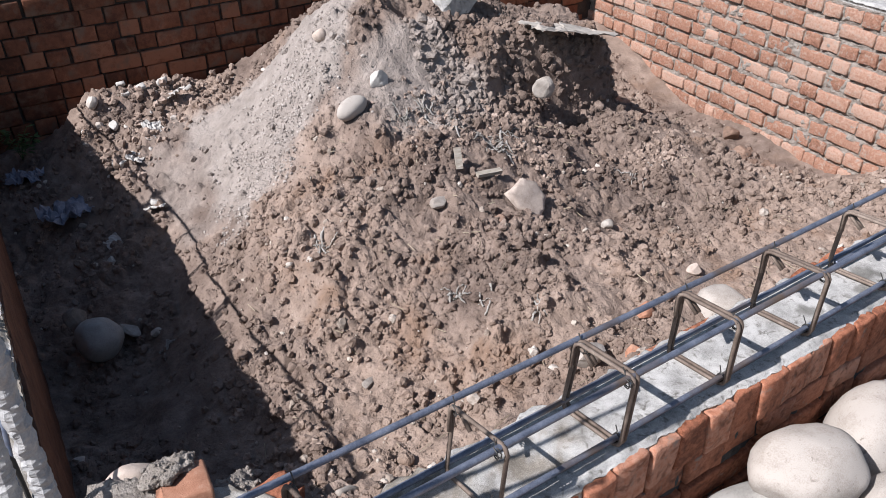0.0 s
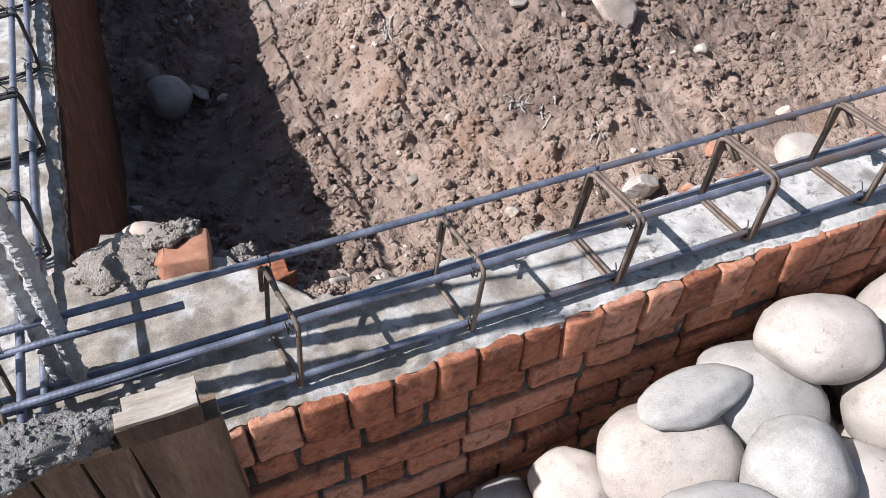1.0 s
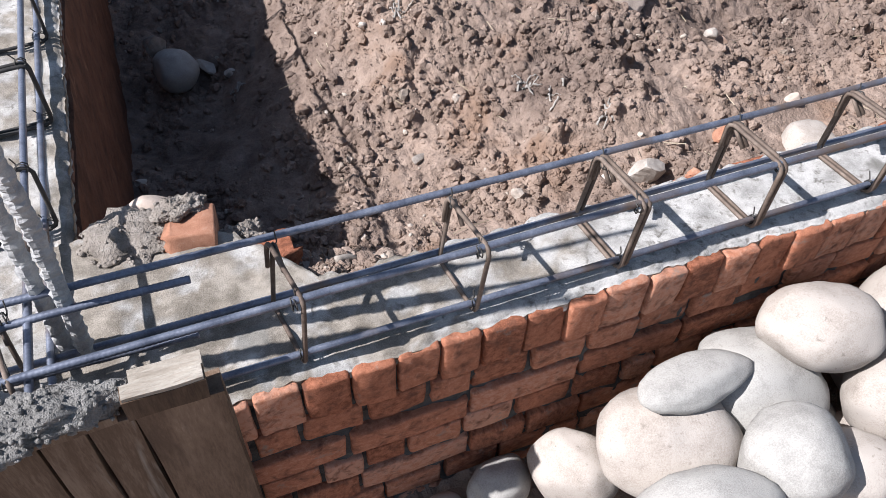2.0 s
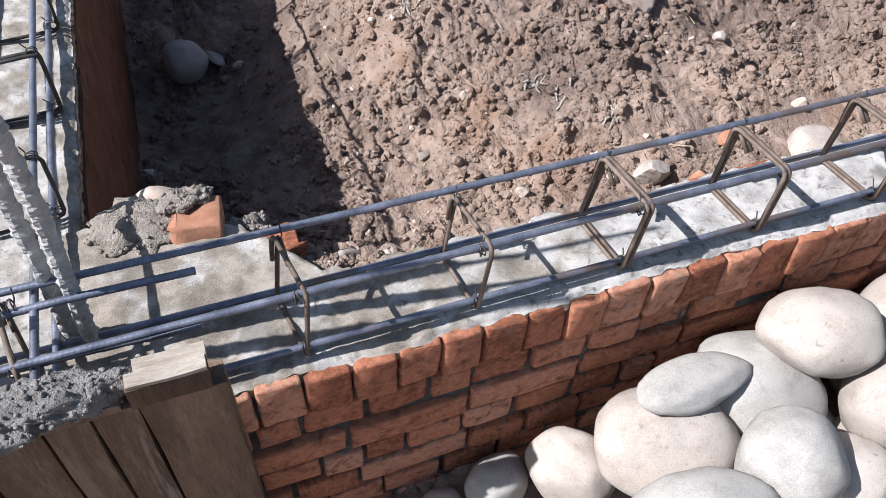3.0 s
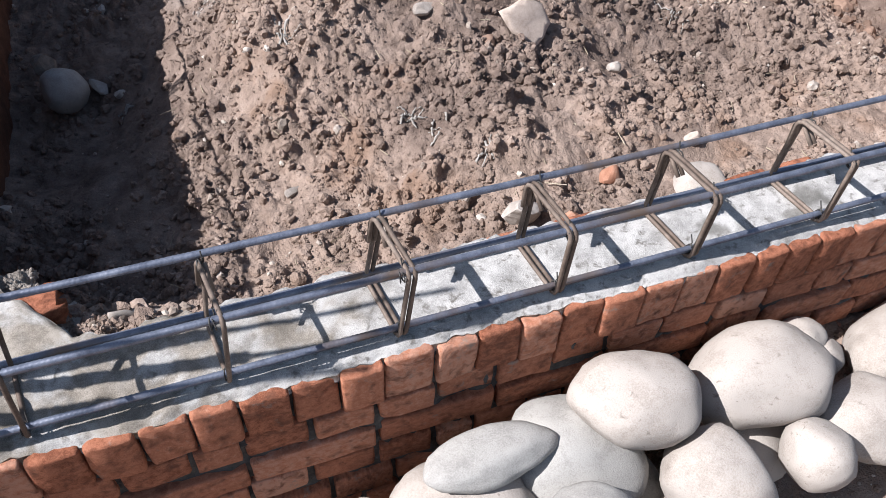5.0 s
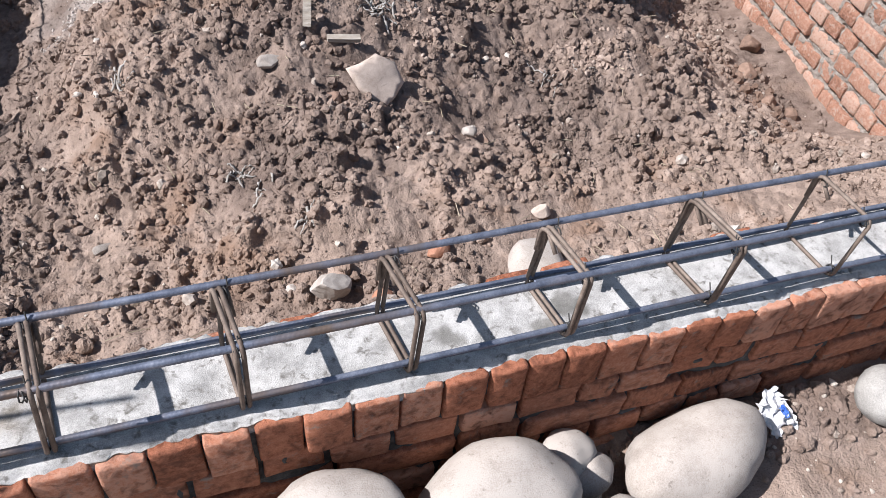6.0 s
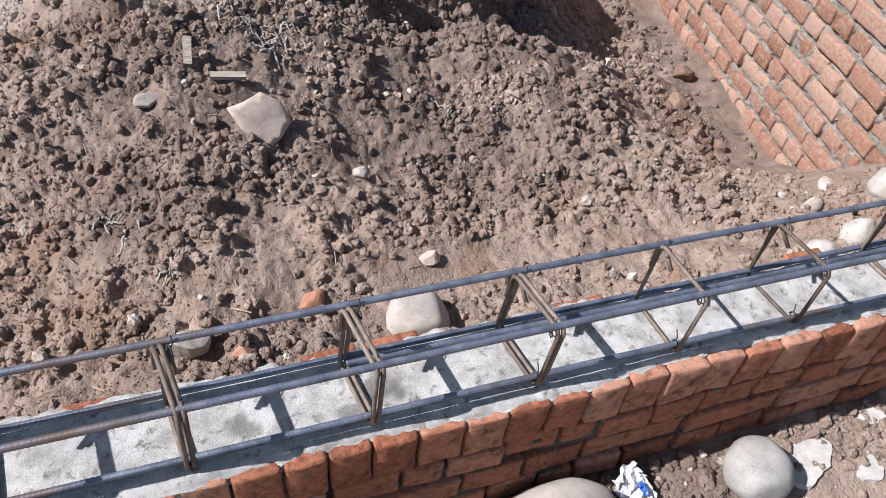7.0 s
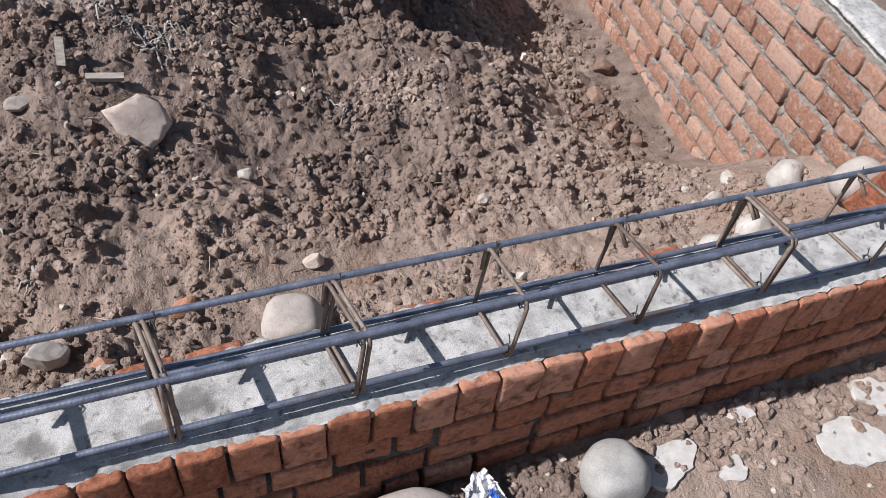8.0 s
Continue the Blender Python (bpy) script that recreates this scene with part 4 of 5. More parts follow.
in_pit(boulder, "river_stone", "small yellowish stone on the grey heap", 1.82, 2.62, (0.035, 0.03, 0.035), (0, 0, 0), 48, PINK_STONE, 0.5)
rock("concrete_lump", "pale grey block of old concrete on top of the heap", (2.51, 2.56, soil_at(2.51, 2.56) + 0.035), (0.165, 0.13, 0.14), (10, 5, 20), 49, CONCRETE, "concrete lump")
in_pit(rock, "stone", "oval beige stone on the slope", 1.21, 1.175, (0.035, 0.022, 0.016), (0, 0, 40), 50, DULL_STONE, 0.5)
in_pit(rock, "stone", "buff stone on the smooth ground", 2.62, 0.98, (0.04, 0.03, 0.025), (0, 0, 0), 51, PINK_STONE, 0.5)
in_pit(rock, "stone", "pale stone on the slope", 2.47, 1.35, (0.035, 0.03, 0.025), (0, 0, 0), 52, DULL_STONE, 0.5)
in_pit(rock, "stone", "small reddish stone beside a pale one", 2.53, 1.34, (0.03, 0.025, 0.022), (0, 0, 0), 53, MUDDY_BRICK, 0.5)

# broken bricks
def buried_brick(label, x, y, z, size, turn, seed):
    return rock("broken_brick", label, (x, y, z - 0.01), size, turn, seed, DUSTY_BRICK if y < 1.0 else MUDDY_BRICK, "broken brick")


def broken_brick(label, x, y, z, size, turn, seed, material=None):
    """A snapped brick: worn box with one broken, uneven end."""
    me = brick_mesh("broken_brick", size[0] * 2, size[1] * 2, size[2] * 2, material or BRICK, seed)
    rnd = random.Random(seed)
    for v in me.vertices:
        if v.co.x > 0:
            v.co.x *= rnd.uniform(0.55, 1.05)
            v.co.z *= rnd.uniform(0.75, 1.0)
    ob = put("broken_brick", me, None)
    ob.matrix_world = pose(x, y, z, *turn)
    return tagged(ob, label, "broken brick")


buried_brick("orange brick fragment half buried by the wall", 2.21, 0.87, soil_at(2.21, 0.87) + 0.015, (0.06, 0.04, 0.03), (20, 10, 30), 60)
buried_brick("orange brick end buried by the wall", 1.98, 0.70, soil_at(1.98, 0.70) + 0.0, (0.05, 0.035, 0.03), (0, 20, 0), 61)
broken_brick("orange brick half in mortar rubble at the corner", 0.457, 0.478, 0.362, (0.054, 0.052, 0.038), (10, -3, 172), 62, DUSTY_BRICK)
broken_brick("orange brick bat at the back of the bed", 0.6, 0.39, 0.337, (0.055, 0.035, 0.03), (0, 0, 12), 63)
buried_brick("dusty brick fragment on the slope", 2.02, 1.5, soil_at(2.02, 1.5) + 0.015, (0.04, 0.035, 0.03), (20, 0, 0), 64)
buried_brick("brick fragment at the foot of the sunlit wall", 4.2, 1.7, soil_at(4.2, 1.7) + 0.03, (0.06, 0.04, 0.04), (0, 0, 30), 65)
buried_brick("brick fragment at the foot of the sunlit wall", 4.31, 1.65, soil_at(4.31, 1.65) + 0.02, (0.05, 0.035, 0.035), (0, 0, 60), 66)
buried_brick("brick fragment in the mud by the sunlit wall", 4.4, 2.18, soil_at(4.4, 2.18) + 0.04, (0.08, 0.06, 0.06), (0, 0, 10), 67)
buried_brick("muddy brick fragment by the sunlit wall", 4.25, 1.96, soil_at(4.25, 1.96) + 0.03, (0.07, 0.05, 0.04), (0, 10, 60), 168)
broken_brick("loose orange brick against the end of the wall", 4.33, 0.48, soil_at(4.33, 0.48) + 0.045, (0.1, 0.07, 0.05), (24, -8, 20), 68)
in_pit(boulder, "river_stone", "blocky white stone at the foot of the sunlit wall", 4.35, 0.6, (0.1, 0.075, 0.09), (0, 0, 10), 69, RIVER, 0.9)

# pale stones half buried near the far corner
for x, y, size, lean, seed in ((4.1, 0.9, (0.05, 0.035, 0.085), 15, 71), (3.94, 0.66, (0.07, 0.05, 0.06), 20, 72), (4.1, 0.69, (0.085, 0.06, 0.075), 12, 73), (4.32, 0.83, (0.09, 0.07, 0.075), 5, 74), (4.22, 0.98, (0.04, 0.03, 0.03), 10, 75)):
    boulder("lime_splashed_stone", "pale stone splashed with lime, half buried", (x, y, soil_at(x, y) - 0.008), size, (lean, seed % 5 * 8 - 16, seed * 20), seed, LIME_STONE, 0.3, "stone", "lime splashed stones", 3)


def crust(label, x, y, size, seed):
    """A flat ragged patch of dried cement on the ground."""
    rnd = random.Random(seed)
    verts, faces, n = [], [], 40
    z0 = max(soil_at(x + dx, y + dy) for dx in (-0.03, 0, 0.03) for dy in (-0.03, 0, 0.03))
    for ring, f in enumerate((1.0, 0.93, 0.5)):
        for i in range(n):
            a = 2 * math.pi * i / n
            q = size * f * (1 + 0.6 * noise.noise(Vector((math.cos(a) * 0.9, math.sin(a) * 0.9, seed * 1.7))) + 0.16 * noise.noise(Vector((math.cos(a) * 3, math.sin(a) * 3, seed + 5))))
            px, py = x + math.cos(a) * q * 1.15, y + math.sin(a) * q * 0.85
            verts.append((px, py, z0 + (-0.03 if ring == 0 else 0.004 + 0.003 * noise.noise(Vector((px * 30, py * 30, 1))))))
    for ring in range(2):
        for i in range(n):
            j = (i + 1) % n
            faces.append((ring * n + i, ring * n + j, (ring + 1) * n + j, (ring + 1) * n + i))
    faces.append(tuple(2 * n + i for i in range(n)))
    return tagged(put("cement_crust", mesh_from("cement_crust", verts, faces), PLASTER), label, "cement crust", "dried cement patches on the ground")


crust("white dried cement patch beside the round stone", 3.222, -0.055, 0.075, 1)
crust("small white dried cement patch", 3.39, -0.125, 0.038, 2)
crust("large white dried cement patch", 3.75, -0.145, 0.085, 3)
crust("white dried cement patch by the wall", 3.92, -0.055, 0.07, 4)
crust("thin pale cement patch at the foot of the wall", 3.5, 0.0, 0.03, 6)


# ---- formwork at the corner ----
formwork = tagged(new("formwork_panel"), "weathered wooden formwork panel against the wall corner", "formwork")
def board(name, x0, x1, y0, y1, z0, z1, seed, material, label="", parent=formwork):
    """A sawn board with split, uneven ends."""
    rnd = random.Random(seed)
    bm = bmesh.new()
    bmesh.ops.create_cube(bm, size=1.0)
    bmesh.ops.subdivide_edges(bm, edges=bm.edges[:], cuts=5, use_grid_fill=True)
    for v in bm.verts:
        p = Vector((x0 + (v.co.x + 0.5) * (x1 - x0), y0 + (v.co.y + 0.5) * (y1 - y0), z0 + (v.co.z + 0.5) * (z1 - z0)))
        p += Vector((noise.noise(p * 9 + Vector((seed, 0, 0))), noise.noise(p * 9 + Vector((0, seed, 0))), noise.noise(p * 14 + Vector((0, 0, seed))))) * 0.0035
        v.co = p
    return part(name, bm, material, parent, label)


for i, (a, b) in enumerate(((0.328, 0.455), (0.258, 0.322), (0.19, 0.252), (0.09, 0.184), (-0.02, 0.085), (-0.13, -0.026))):
    board("plank", a, b, 0.002 + 0.003 * (i % 2), 0.03, -0.33, 0.508 - 0.004 * i, 80 + i, PLANK if i else LIT_WORN_PLANK)
board("top_rail", 0.318, 0.437, -0.004, 0.028, 0.513, 0.558, 90, PLANK, "sawn rail with a pale split top")
board("rail_top", 0.32, 0.436, -0.002, 0.022, 0.5585, 0.567, 91, RAW_WOOD, "pale split wood")
board("rail_top", 0.335, 0.437, 0.0235, 0.048, 0.545, 0.563, 94, RAW_WOOD, "pale split wood")
board("side_plank", 0.43, 0.456, 0.032, 0.053, -0.3, 0.495, 92, PLANK)
board("waler", -0.13, 0.3, 0.004, 0.05, 0.5, 0.52, 93, PLANK)


# ---- wet mortar and rubble ----
def lump(name, label, x, y, z, size, turn, seed, material, coarse=0.3, crumbs=260, category="mortar"):
    """A heap of wet mortar: a squashed ball covered with crumbs of many sizes."""
    g = np.random.default_rng(seed)
    bm = bmesh.new()
    bmesh.ops.create_icosphere(bm, subdivisions=4, radius=1.0)
    off = Vector((seed * 3.1, seed * 1.7, 0))
    skin = []
    for v in bm.verts:
        p = v.co.copy()
        q = Vector((p.x * size[0], p.y * size[1], p.z * size[2])) * (1 + coarse * noise.noise(p * 1.6 + off))
        v.co = q + p * (0.014 * noise.noise(q * 42 + off) + 0.008 * noise.noise(q * 100 + off) + 0.005 * noise.noise(q * 210 + off))
        skin.append(tuple(v.co))
    vs = [np.array(skin)]
    bm.verts.ensure_lookup_table()
    fs = [np.array([[t.index for t in f.verts] for f in bm.faces])]
    n = len(skin)
    bm.free()
    for _ in range(crumbs):
        bv, bf = BALLS[0]
        r = 0.0015 + 0.0048 * g.random() ** 3
        c = vs[0][g.integers(len(skin))]
        vs.append(bv * (1 + 0.2 * g.standard_normal((len(bv), 1))).clip(0.5, 1.5) * r * g.uniform(0.8, 1.2, 3) + c)
        fs.append(bf + n)
        n += len(bv)
    ob = put(name, mesh_from(name, np.concatenate(vs), np.concatenate(fs)), material, smooth=True)
    ob.matrix_world = pose(x, y, z, *turn)
    return tagged(ob, label, category)


lump("mortar_lump", "crumbly wet grey mortar heaped on the formwork rail", 0.2, 0.035, 0.53, (0.14, 0.035, 0.032), (0, 0, 0), 1, MORTAR, crumbs=800)
lump("mortar_lump", "crumbly wet grey mortar spilled over the formwork", 0.08, 0.02, 0.515, (0.12, 0.04, 0.04), (0, 4, 0), 2, MORTAR, crumbs=800)
lump("mortar_lump", "rough grey mortar lump at the wall corner", 0.345, 0.5, 0.362, (0.1, 0.075, 0.03), (0, 0, -15), 3, RUBBLE_MORTAR)
lump("mortar_lump", "rough mortar crust on a broken brick", 0.447, 0.52, 0.4, (0.055, 0.03, 0.013), (0, 0, 10), 4, RUBBLE_MORTAR)
lump("mortar_lump", "dry mortar lump behind the bed", 0.55, 0.47, 0.318, (0.05, 0.04, 0.026), (0, 0, 10), 5, RUBBLE_MORTAR)
boulder("river_stone", "pale rounded stone behind the mortar rubble", (0.38, 0.6, 0.3), (0.075, 0.05, 0.068), (0, 0, 0), 6, PINK_STONE)


# ---- loose litter ----
def crumpled(name, label, x, y, z, w, h, turn, seed, material, fold=0.4, category="litter", n=16):
    """A crumpled sheet with creases."""
    verts, faces = [], []
    rnd = random.Random(seed)
    off = Vector((seed * 7.7, 0, 0))
    for j in range(n + 1):
        for i in range(n + 1):
            u, v = i / n - 0.5, j / n - 0.5
            p = Vector((u * w, v * h, 0)) * (2.6 / min(w, h)) + off
            e = 1 + 0.25 * noise.noise(p * 0.8)
            zz = fold * (abs(noise.noise(p * 1.2)) + 0.5 * abs(noise.noise(p * 2.6))) * min(w, h)
            verts.append((u * w * e + 0.1 * w * noise.noise(p * 1.7 + Vector((0, 0, 5))), v * h * e + 0.1 * h * noise.noise(p * 1.7 + Vector((0, 0, 9))), zz))
    for j in range(n):
        for i in range(n):
            a = j * (n + 1) + i
            faces.append((a, a + 1, a + n + 2, a + n + 1))
    ob = put(name, mesh_from(name, verts, faces), material)
    md = ob.modifiers.new("thick", "SOLIDIFY")
    md.thickness = 0.0015
    ob.matrix_world = pose(x, y, z, *turn)
    return tagged(ob, label, category)


def on_soil(x, y, up=0.01):
    return x, y, soil_at(x, y) + up


bag = crumpled("plastic_packet", "crumpled white plastic packet with blue print", 2.775, -0.015, soil_at(2.775, -0.015) + 0.028, 0.075, 0.13, (38, -14, 20), 1, PLASTIC, 0.5, "packet")
mark = crumpled("blue_print", "", 0, 0, 0, 0.014, 0.035, (0, 0, 0), 1, BLUE, 0.9, n=6)
for key in ("label", "category"):
    if key in mark:
        del mark[key]
mark.parent = bag
mark.location = (0.015, 0.0, 0.02)
crumpled("plastic_bag", "blue grey crumpled plastic bag in the shaded pit", *on_soil(0.62, 3.05, 0.02), 0.2, 0.16, (0, 0, 20), 2, BLUE_FILM, 0.5, "bag")
crumpled("plastic_bag", "pale crumpled plastic bag by the shaded wall", *on_soil(0.52, 3.5, 0.02), 0.12, 0.16, (0, 0, 70), 3, BLUE_FILM, 0.6, "bag")
crumpled("paper_sack", "torn grey cement sack over the edge of the heap", 2.95, 2.2, 0.37, 0.5, 0.22, (-4, 13, -3), 4, SACK, 0.12, "sack")
def torn_strands(x, y, count, length, seed):
    """A torn sack end: a tuft of narrow curling ribbons."""
    rnd = random.Random(seed)
    verts, faces = [], []
    for _ in range(count):
        a, ln, w = rnd.uniform(0, 6.28), length * rnd.uniform(0.3, 0.8), rnd.uniform(0.002, 0.006)
        px, py = x + rnd.uniform(-0.2, 0.2) * length, y + rnd.uniform(-0.2, 0.2) * length
        bend, lift = rnd.uniform(-1.0, 1.0), rnd.uniform(0.002, 0.014)
        n0 = len(verts)
        for k in range(9):
            f = k / 8
            c, s_ = math.cos(a + bend * f), math.sin(a + bend * f)
            qx, qy = px + c * ln * f, py + s_ * ln * f
            z = soil_at(qx, qy) + 0.003 + lift * math.sin(f * 3.0) + 0.004 * math.sin(f * 17 + a)
            ww = w * (0.5 + 0.5 * abs(math.sin(f * 5 + a)))
            verts += [(qx - s_ * ww, qy + c * ww, z), (qx, qy, z + ww * 0.35), (qx + s_ * ww, qy - c * ww, z)]
        for k in range(8):
            o = n0 + 3 * k
            faces += [(o, o + 1, o + 4, o + 3), (o + 1, o + 2, o + 5, o + 4)]
    ob = put("torn_film", mesh_from("torn_film", verts, faces), FIBRE, None, "", True)
    md = ob.modifiers.new("thick", "SOLIDIFY")
    md.thickness = 0.0012
    return tagged(ob, "torn grey woven sack fibres lying in the soil", "torn film", kind="stuff")


for i, (x, y, n, ln) in enumerate(((2.24, 1.92, 16, 0.14), (2.27, 1.83, 14, 0.12), (2.16, 2.02, 14, 0.12), (2.05, 2.1, 10, 0.1), (1.93, 2.08, 8, 0.09), (1.66, 1.3, 9, 0.08), (1.71, 1.16, 4, 0.11), (1.83, 1.03, 7, 0.07), (1.33, 1.72, 8, 0.09), (0.72, 1.92, 6, 0.06), (2.36, 1.9, 10, 0.12), (2.9, 1.62, 8, 0.1), (3.05, 1.6, 6, 0.07))):
    torn_strands(x, y, n, ln, 200 + i)
for i, (x, y, s) in enumerate(((1.28, 3.35, 0.03), (1.1, 3.2, 0.022), (0.98, 2.82, 0.038), (0.95, 3.3, 0.03), (1.45, 3.62, 0.035), (0.7, 2.6, 0.03), (0.5, 2.45, 0.022), (1.12, 3.62, 0.032), (1.2, 3.5, 0.025), (1.05, 3.45, 0.022), (1.21, 3.66, 0.055), (1.33, 3.68, 0.048), (0.94, 3.62, 0.055), (1.0, 3.5, 0.04), (0.93, 3.16, 0.05), (0.67, 2.97, 0.032), (0.86, 3.58, 0.03), (1.12, 3.72, 0.035))):
    slab_stone("plaster_lump", "broken lump of white plaster on the soil", on_soil(x, y, s * 0.2), (s * 0.8, s * 0.6), s * 0.3, (i * 37 % 50, i * 23 % 40, i * 50), 120 + i, PLASTER if i % 3 else DULL_STONE, "plaster lump")["group"] = "white plaster rubble in the far corner"
for i, (x, y, w, h) in enumerate(((1.15, 3.3, 0.1, 0.14), (1.0, 3.15, 0.12, 0.08), (0.98, 2.78, 0.1, 0.1), (1.35, 3.55, 0.1, 0.1), (0.75, 2.75, 0.09, 0.07))):
    crumpled("torn_film", "dirty white film among the plaster rubble", *on_soil(x, y, 0.012), w, h, (25, 10, i * 70), 50 + i, PLASTER, 0.3, "torn film", 10)
chip = board("wood_chip", -0.014, 0.014, -0.045, 0.045, -0.005, 0.005, 3, RAW_WOOD, "", None)
chip.matrix_world = pose(1.985, 1.75, soil_at(1.985, 1.75) + 0.035, 62, 0, -20)
tagged(chip, "pale offcut of wood standing in the soil", "wood offcut")
chip2 = board("wood_strip", -0.06, 0.06, -0.013, 0.013, -0.008, 0.008, 4, RAW_WOOD, "", None)
chip2.matrix_world = pose(2.1, 1.69, soil_at(2.1, 1.69) + 0.012, 10, 4, -5)
tagged(chip2, "pale grey strip of wood on the slope", "wood offcut")
branch = put("dry_root", bar_mesh(swerve((0.72, 0.36, soil_at(0.72, 0.36) + 0.014), (0.86, 0.372, soil_at(0.86, 0.372) + 0.012), 3, 0.012, 14), 0.008, 7), DULL_STONE, None, "", True)
tagged(branch, "dry pale root lying behind the bed", "root")
crumpled("paper_scrap", "pale scrap of paper among the rubble", 0.665, 0.362, soil_at(0.665, 0.362) + 0.012, 0.042, 0.05, (35, 0, 20), 30, SACK, 0.15, "paper", 8)


def weed(x, y, seed):
    """A small weed: thin stems with narrow leaves."""
    rnd = random.Random(seed)
    root = tagged(new("weed"), "small green weed in the shaded corner", "plant")
    z = soil_at(x, y)
    for s in range(6):
        a = rnd.uniform(0, 6.28)
        tip = Vector((math.cos(a) * 0.09, math.sin(a) * 0.09, rnd.uniform(0.12, 0.24)))
        put("stem", bar_mesh([(x, y, z), (x + tip.x * 0.4, y + tip.y * 0.4, z + tip.z * 0.6), (x + tip.x, y + tip.y, z + tip.z)], 0.0018, 5), LEAF, root)
        verts, faces = [], []
        for k in range(14):
            f = rnd.uniform(0.3, 1.0)
            c = Vector((x, y, z)) + tip * f
            b = rnd.uniform(0, 6.28)
            d = Vector((math.cos(b), math.sin(b), rnd.uniform(-0.2, 0.5))).normalized() * rnd.uniform(0.03, 0.055)
            w = d.cross(Vector((0, 0, 1))).normalized() * 0.009
            n0 = len(verts)
            verts += [c, c + d * 0.5 + w, c + d, c + d * 0.5 - w + Vector((0, 0, 0.003))]
            faces.append((n0, n0 + 1, n0 + 2, n0 + 3))
        put("leaves", mesh_from("leaves", verts, faces), LEAF, root)
    return root


weed(0.55, 3.72, 5)

# ---- loose clods, pebbles and straw ----
def scatter(name, label, category, material, count, place, size, seed, sink=0.3):
    g = np.random.default_rng(seed)
    vs, fs, n = [], [], 0
    for _ in range(count):
        spot = place(g)
        if spot is None:
            continue
        x, y = spot
        r = size(g)
        bv, bf = BALLS[1 if r > 0.011 else 0]
        v = bv * (1 + (0.34 if material is CLOD else 0.2) * g.standard_normal((len(bv), 1)).clip(-1.2, 1.2)) * (r * g.uniform(0.7, 1.25, 3))
        a = g.uniform(0, 6.28)
        rot = np.array([[math.cos(a), -math.sin(a), 0], [math.sin(a), math.cos(a), 0], [0, 0, 1]])
        vs.append(v @ rot.T + (x, y, soil_at(x, y) + r * sink))
        fs.append(bf + n)
        n += len(bv)
    me = mesh_from(name, np.concatenate(vs), np.concatenate(fs))
    if material is SOIL:
        pts = np.concatenate(vs)
        i, j = np.clip(np.searchsorted(GX, pts[:, 0]), 1, nx - 1), np.clip(np.searchsorted(GY, pts[:, 1]), 1, ny - 1)
        for key, grid in (("sand", gsand), ("damp_shade", damp_shade)):
            me.attributes.new(key, "FLOAT", "POINT").data.foreach_set("value", grid[j, i].astype(np.float32))
    return tagged(put(name, me, material), label, category, kind="stuff")


def sand_at(x, y):
    return gsand[min(ny - 1, int(np.searchsorted(GY, y))), min(nx - 1, int(np.searchsorted(GX, x)))]


def sand_spot(g):
    f = g.random()
    x, y = 1.08 + 0.67 * f + 0.16 * g.standard_normal(), 1.85 + 0.95 * f + 0.12 * g.standard_normal()
    return (x, y) if sand_at(x, y) > 0.3 else None


def pit_spot(g):
    x, y = g.uniform(0.3, 4.6), 0.3 + 3.4 * g.random() ** 1.25
    if x > RIGHT_X + RIGHT_SLOPE * y - 0.03 or y < 0.34:
        return None
    if math.exp(-(((x - 2.8) / 0.8) ** 2 + ((y - 0.93) / 0.15) ** 2)) > g.random() * 1.1:
        return None
    if sand_at(x, y) > 0.3 and g.random() < 0.88:
        return None
    j, i = min(ny - 1, int(np.searchsorted(GY, y))), min(nx - 1, int(np.searchsorted(GX, x)))
    if loose[j, i] * (0.15 + 0.85 * clumpy[j, i]) < g.random():
        return None
    return x, y


def cut_spot(g):
    return g.uniform(2.15, 3.45), g.uniform(1.9, 2.5)


def yard_spot(g):
    x, y = g.uniform(0.6, 4.8), -0.9 + 0.93 * g.random() ** 0.7
    return x, y


def rubble_spot(g):
    return 0.58 + 0.6 * g.random(), 0.31 + 0.3 * g.random() ** 1.5


scatter("soil_clods", "crumbly brown soil clods of many sizes", "soil clods", SOIL, 50000, pit_spot, lambda g: 0.0028 + 0.018 * g.random() ** 3.6, 51, 0.2)
scatter("soil_clods", "large dark clods on the cut face of the heap", "soil clods", SOIL, 2600, cut_spot, lambda g: 0.005 + 0.022 * g.random() ** 3, 56, 0.1)
scatter("sand_grit", "pale grey grit on the sand heap", "grit", GRIT, 5000, sand_spot, lambda g: 0.0016 + 0.008 * g.random() ** 4, 58, 0.1)
scatter("pebbles", "pale grey and buff pebbles in the soil", "pebbles", PEBBLE, 2600, pit_spot, lambda g: 0.003 + 0.013 * g.random() ** 4, 52, 0.2)
scatter("soil_clods", "small clods on the bare ground outside", "soil clods", SOIL, 1800, yard_spot, lambda g: 0.003 + 0.012 * g.random() ** 4, 53)
def foot_spot(g):
    return 2.4 + 2.1 * g.random() ** 1.7, 0.035 - 0.16 * g.random() ** 1.6


scatter("soil_clods", "dark crumbly clods along the foot of the wall", "soil clods", SOIL, 1300, foot_spot, lambda g: 0.0025 + 0.017 * g.random() ** 3.5, 59, 0.15)
scatter("pebbles", "larger pale flat stones strewn over the soil", "pebbles", PALE_CHIP, 420, pit_spot, lambda g: 0.006 + 0.017 * g.random() ** 2.2, 152, 0.3)
scatter("pebbles", "pale pebbles on the bare ground outside", "pebbles", PEBBLE, 1300, yard_spot, lambda g: 0.002 + 0.01 * g.random() ** 4, 54, 0.2)
def debris_spot(g):
    f = g.random()
    return 0.9 + 0.75 * f + 0.12 * g.standard_normal(), 3.0 + 0.75 * f ** 0.5 + 0.14 * g.standard_normal()


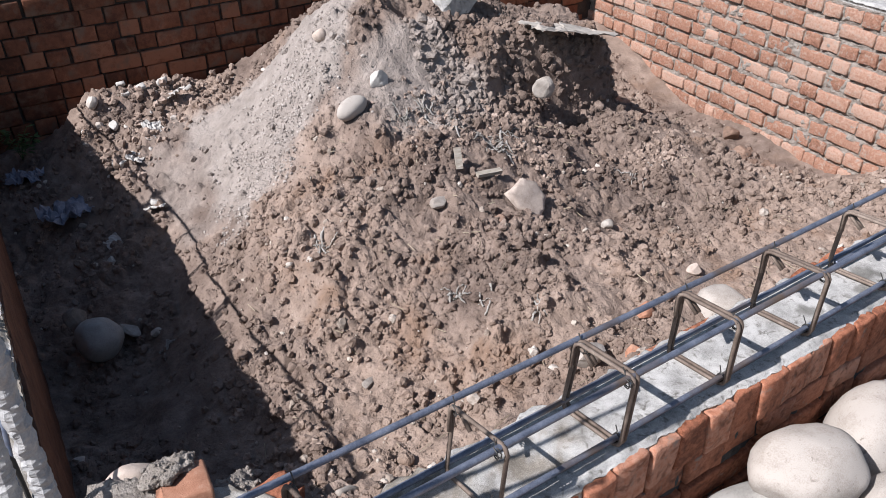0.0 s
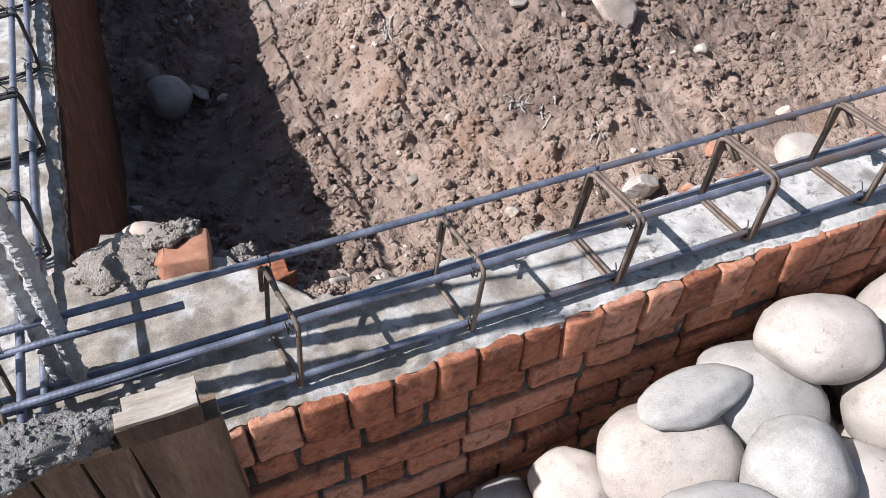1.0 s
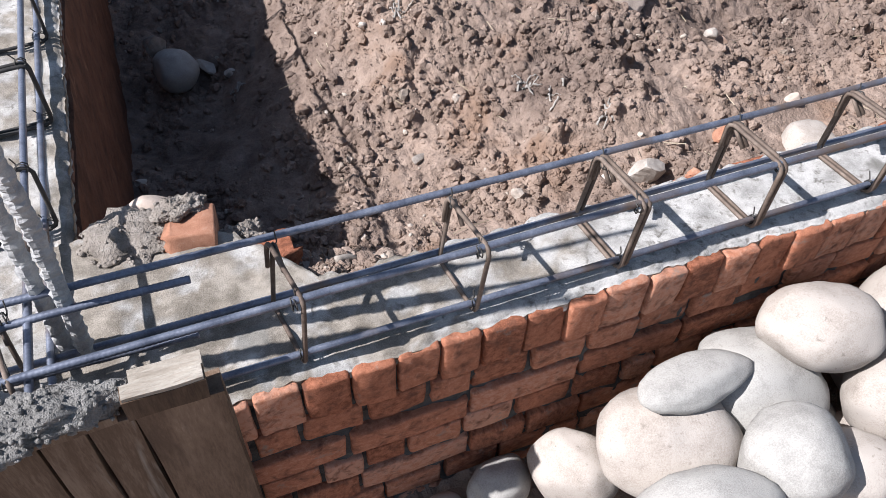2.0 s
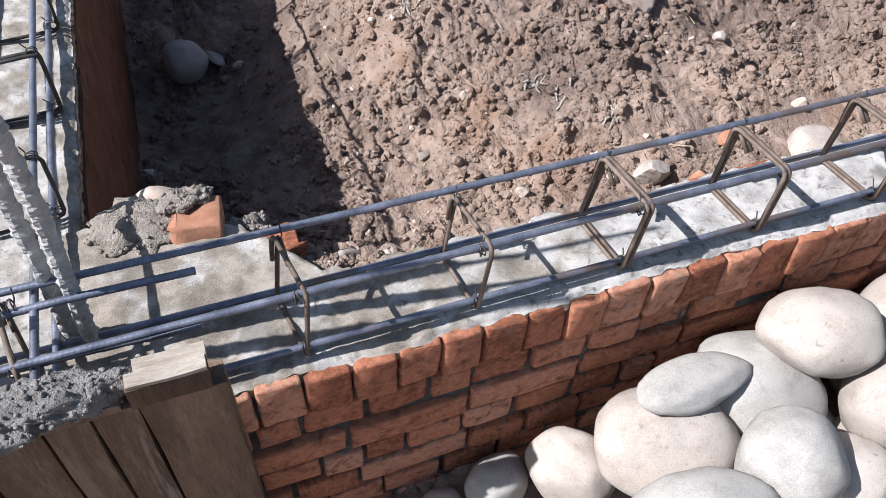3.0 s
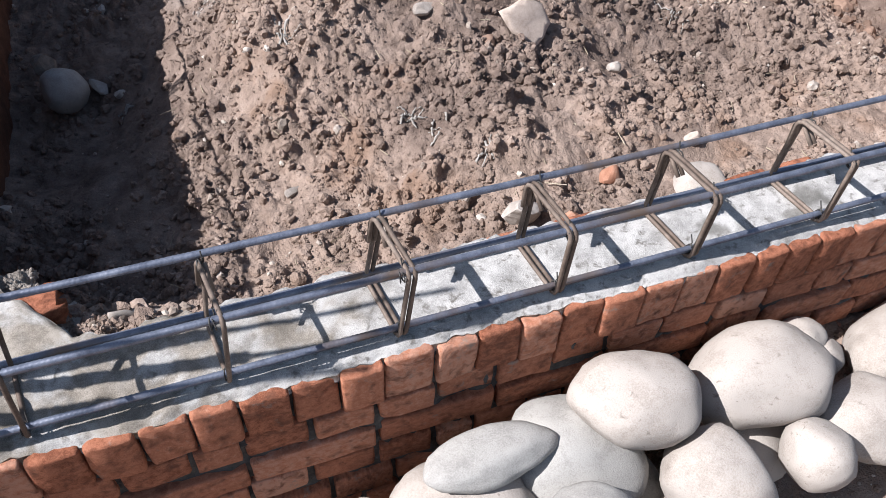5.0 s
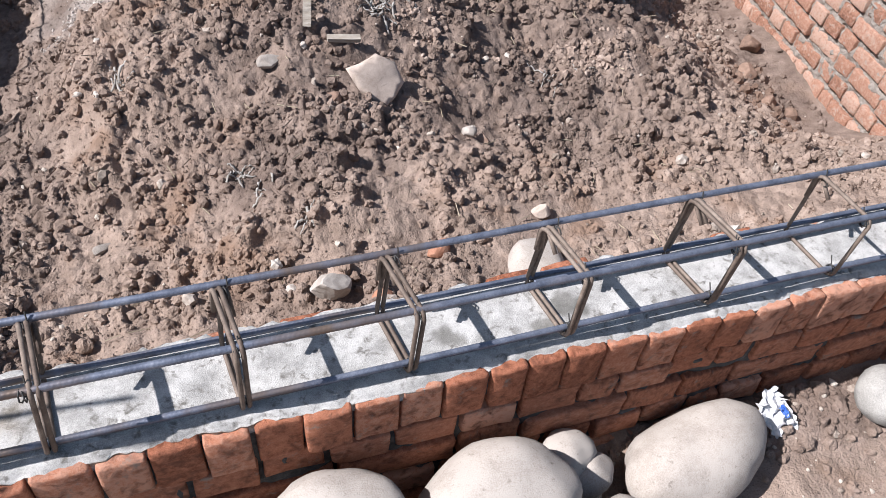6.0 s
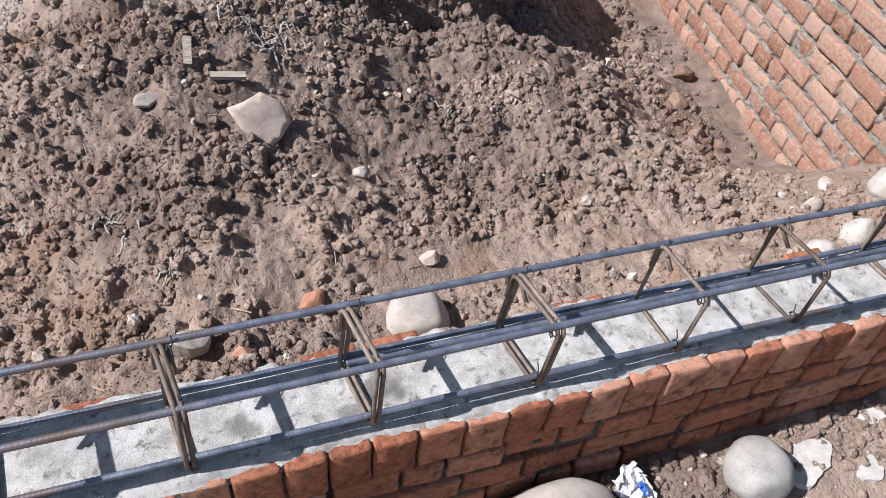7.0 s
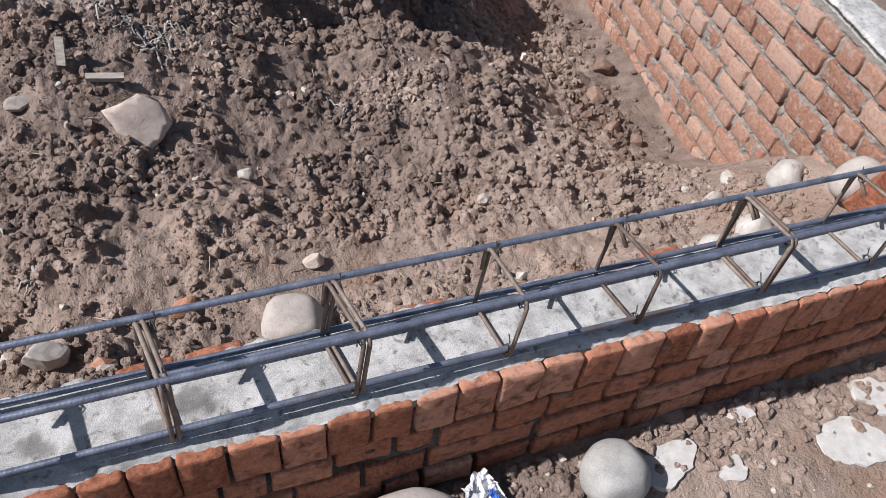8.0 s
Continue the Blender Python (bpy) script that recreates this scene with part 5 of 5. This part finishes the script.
scatter("rubble_chips", "broken plaster and stone chips in the far corner", "rubble", CLOD, 420, debris_spot, lambda g: 0.005 + 0.022 * g.random() ** 3, 57, 0.25)
scatter("rubble_chips", "pale stone and mortar chips behind the bed", "rubble", PEBBLE, 420, rubble_spot, lambda g: 0.0025 + 0.008 * g.random() ** 3, 55, 0.2)


def straw_bits(count, seed):
    g = np.random.default_rng(seed)
    vs, fs, n = [], [], 0
    for _ in range(count):
        x, y = g.uniform(0.8, 3.6), g.uniform(0.7, 2.2)
        a, ln, w = g.uniform(0, 6.28), g.uniform(0.02, 0.07), 0.0016
        d, s = np.array((math.cos(a), math.sin(a), 0)), np.array((-math.sin(a), math.cos(a), 0)) * w
        c = np.array((x, y, soil_at(x, y) + 0.01))
        e = c + d * ln + (0, 0, g.uniform(-0.004, 0.015))
        up = np.array((0, 0, w))
        vs += [c + s, c - s, c + up * 1.6, e + s, e - s, e + up * 1.6]
        fs += [(n, n + 1, n + 4, n + 3), (n + 1, n + 2, n + 5, n + 4), (n + 2, n, n + 3, n + 5)]
        n += 6
    ob = put("straw", mesh_from("straw", vs, fs), STRAW)
    return tagged(ob, "dry straw and root bits on the soil", "straw", kind="stuff")


def fine_grit(count, seed):
    """Tiny crumbs of soil, too small to pick apart."""
    g = np.random.default_rng(seed)
    x, y = g.uniform(0.35, 4.5, count), 0.34 + 2.4 * g.random(count) ** 1.3
    i, j = np.clip(np.searchsorted(GX, x), 1, nx - 1), np.clip(np.searchsorted(GY, y), 1, ny - 1)
    keep = (g.random(count) < (0.25 + 0.75 * loose[j, i]) * (0.4 + 0.6 * clumpy[j, i])) & (x < RIGHT_X + RIGHT_SLOPE * y - 0.03)
    x, y, i, j = x[keep], y[keep], i[keep], j[keep]
    n = len(x)
    r = 0.0016 + 0.0032 * g.random((n, 1, 1)) ** 2
    shape = np.array(((1, 0, 0), (-1, 0, 0), (0, 1, 0), (0, -1, 0), (0, 0, 1), (0, 0, -1)), float)
    spin = np.linalg.qr(g.standard_normal((n, 3, 3)))[0]
    v = (shape[None] * g.uniform(0.6, 1.3, (n, 6, 1)) * r) @ spin + np.stack([x, y, gz[j, i] + 0.0006], -1)[:, None, :]
    tri = np.array(((0, 2, 4), (2, 1, 4), (1, 3, 4), (3, 0, 4), (2, 0, 5), (1, 2, 5), (3, 1, 5), (0, 3, 5)))
    me = mesh_from("soil_grit", v.reshape(-1, 3), (tri[None] + 6 * np.arange(n)[:, None, None]).reshape(-1, 3))
    for key, grid in (("sand", gsand), ("damp_shade", damp_shade)):
        me.attributes.new(key, "FLOAT", "POINT").data.foreach_set("value", np.repeat(grid[j, i], 6).astype(np.float32))
    return tagged(put("soil_grit", me, SOIL), "fine brown soil crumbs", "soil", kind="stuff")


fine_grit(80000, 66)


def debris_patch(cx, cy, rx, ry):
    return lambda g: (cx + rx * g.standard_normal(), cy + ry * g.standard_normal())


scatter("rubble_chips", "grey mortar rubble below the crest of the heap", "rubble", CLOD, 300, debris_patch(2.12, 2.02, 0.16, 0.09), lambda g: 0.004 + 0.013 * g.random() ** 3, 62, 0.2)
scatter("rubble_chips", "grey rubble spilling below the dark cut", "rubble", CLOD, 180, debris_patch(2.4, 1.88, 0.08, 0.12), lambda g: 0.004 + 0.012 * g.random() ** 3, 63, 0.2)
scatter("rubble_chips", "pale crumbs on the slope before the cut", "rubble", CLOD, 240, debris_patch(3.1, 1.68, 0.1, 0.06), lambda g: 0.005 + 0.015 * g.random() ** 3, 64, 0.2)
scatter("soil_clods", "dark soil crumbs behind the bed", "soil clods", SOIL, 1500, rubble_spot, lambda g: 0.0025 + 0.009 * g.random() ** 3, 155, 0.2)
scatter("rubble_chips", "dusty chips and crumbs in the shaded corner", "rubble", CLOD, 480, debris_patch(0.72, 0.85, 0.14, 0.28), lambda g: 0.004 + 0.014 * g.random() ** 3, 68, 0.25)
scatter("rubble_chips", "muddy brick and stone rubble along the sunlit wall", "rubble", MUDDY_BRICK, 130, debris_patch(4.12, 1.72, 0.07, 0.22), lambda g: 0.006 + 0.022 * g.random() ** 2.5, 65, 0.25)
scatter("rubble_chips", "pale pebbles at the far end of the pit", "rubble", CLOD, 120, debris_patch(4.1, 1.05, 0.14, 0.16), lambda g: 0.005 + 0.015 * g.random() ** 3, 67, 0.25)
straw_bits(120, 61)
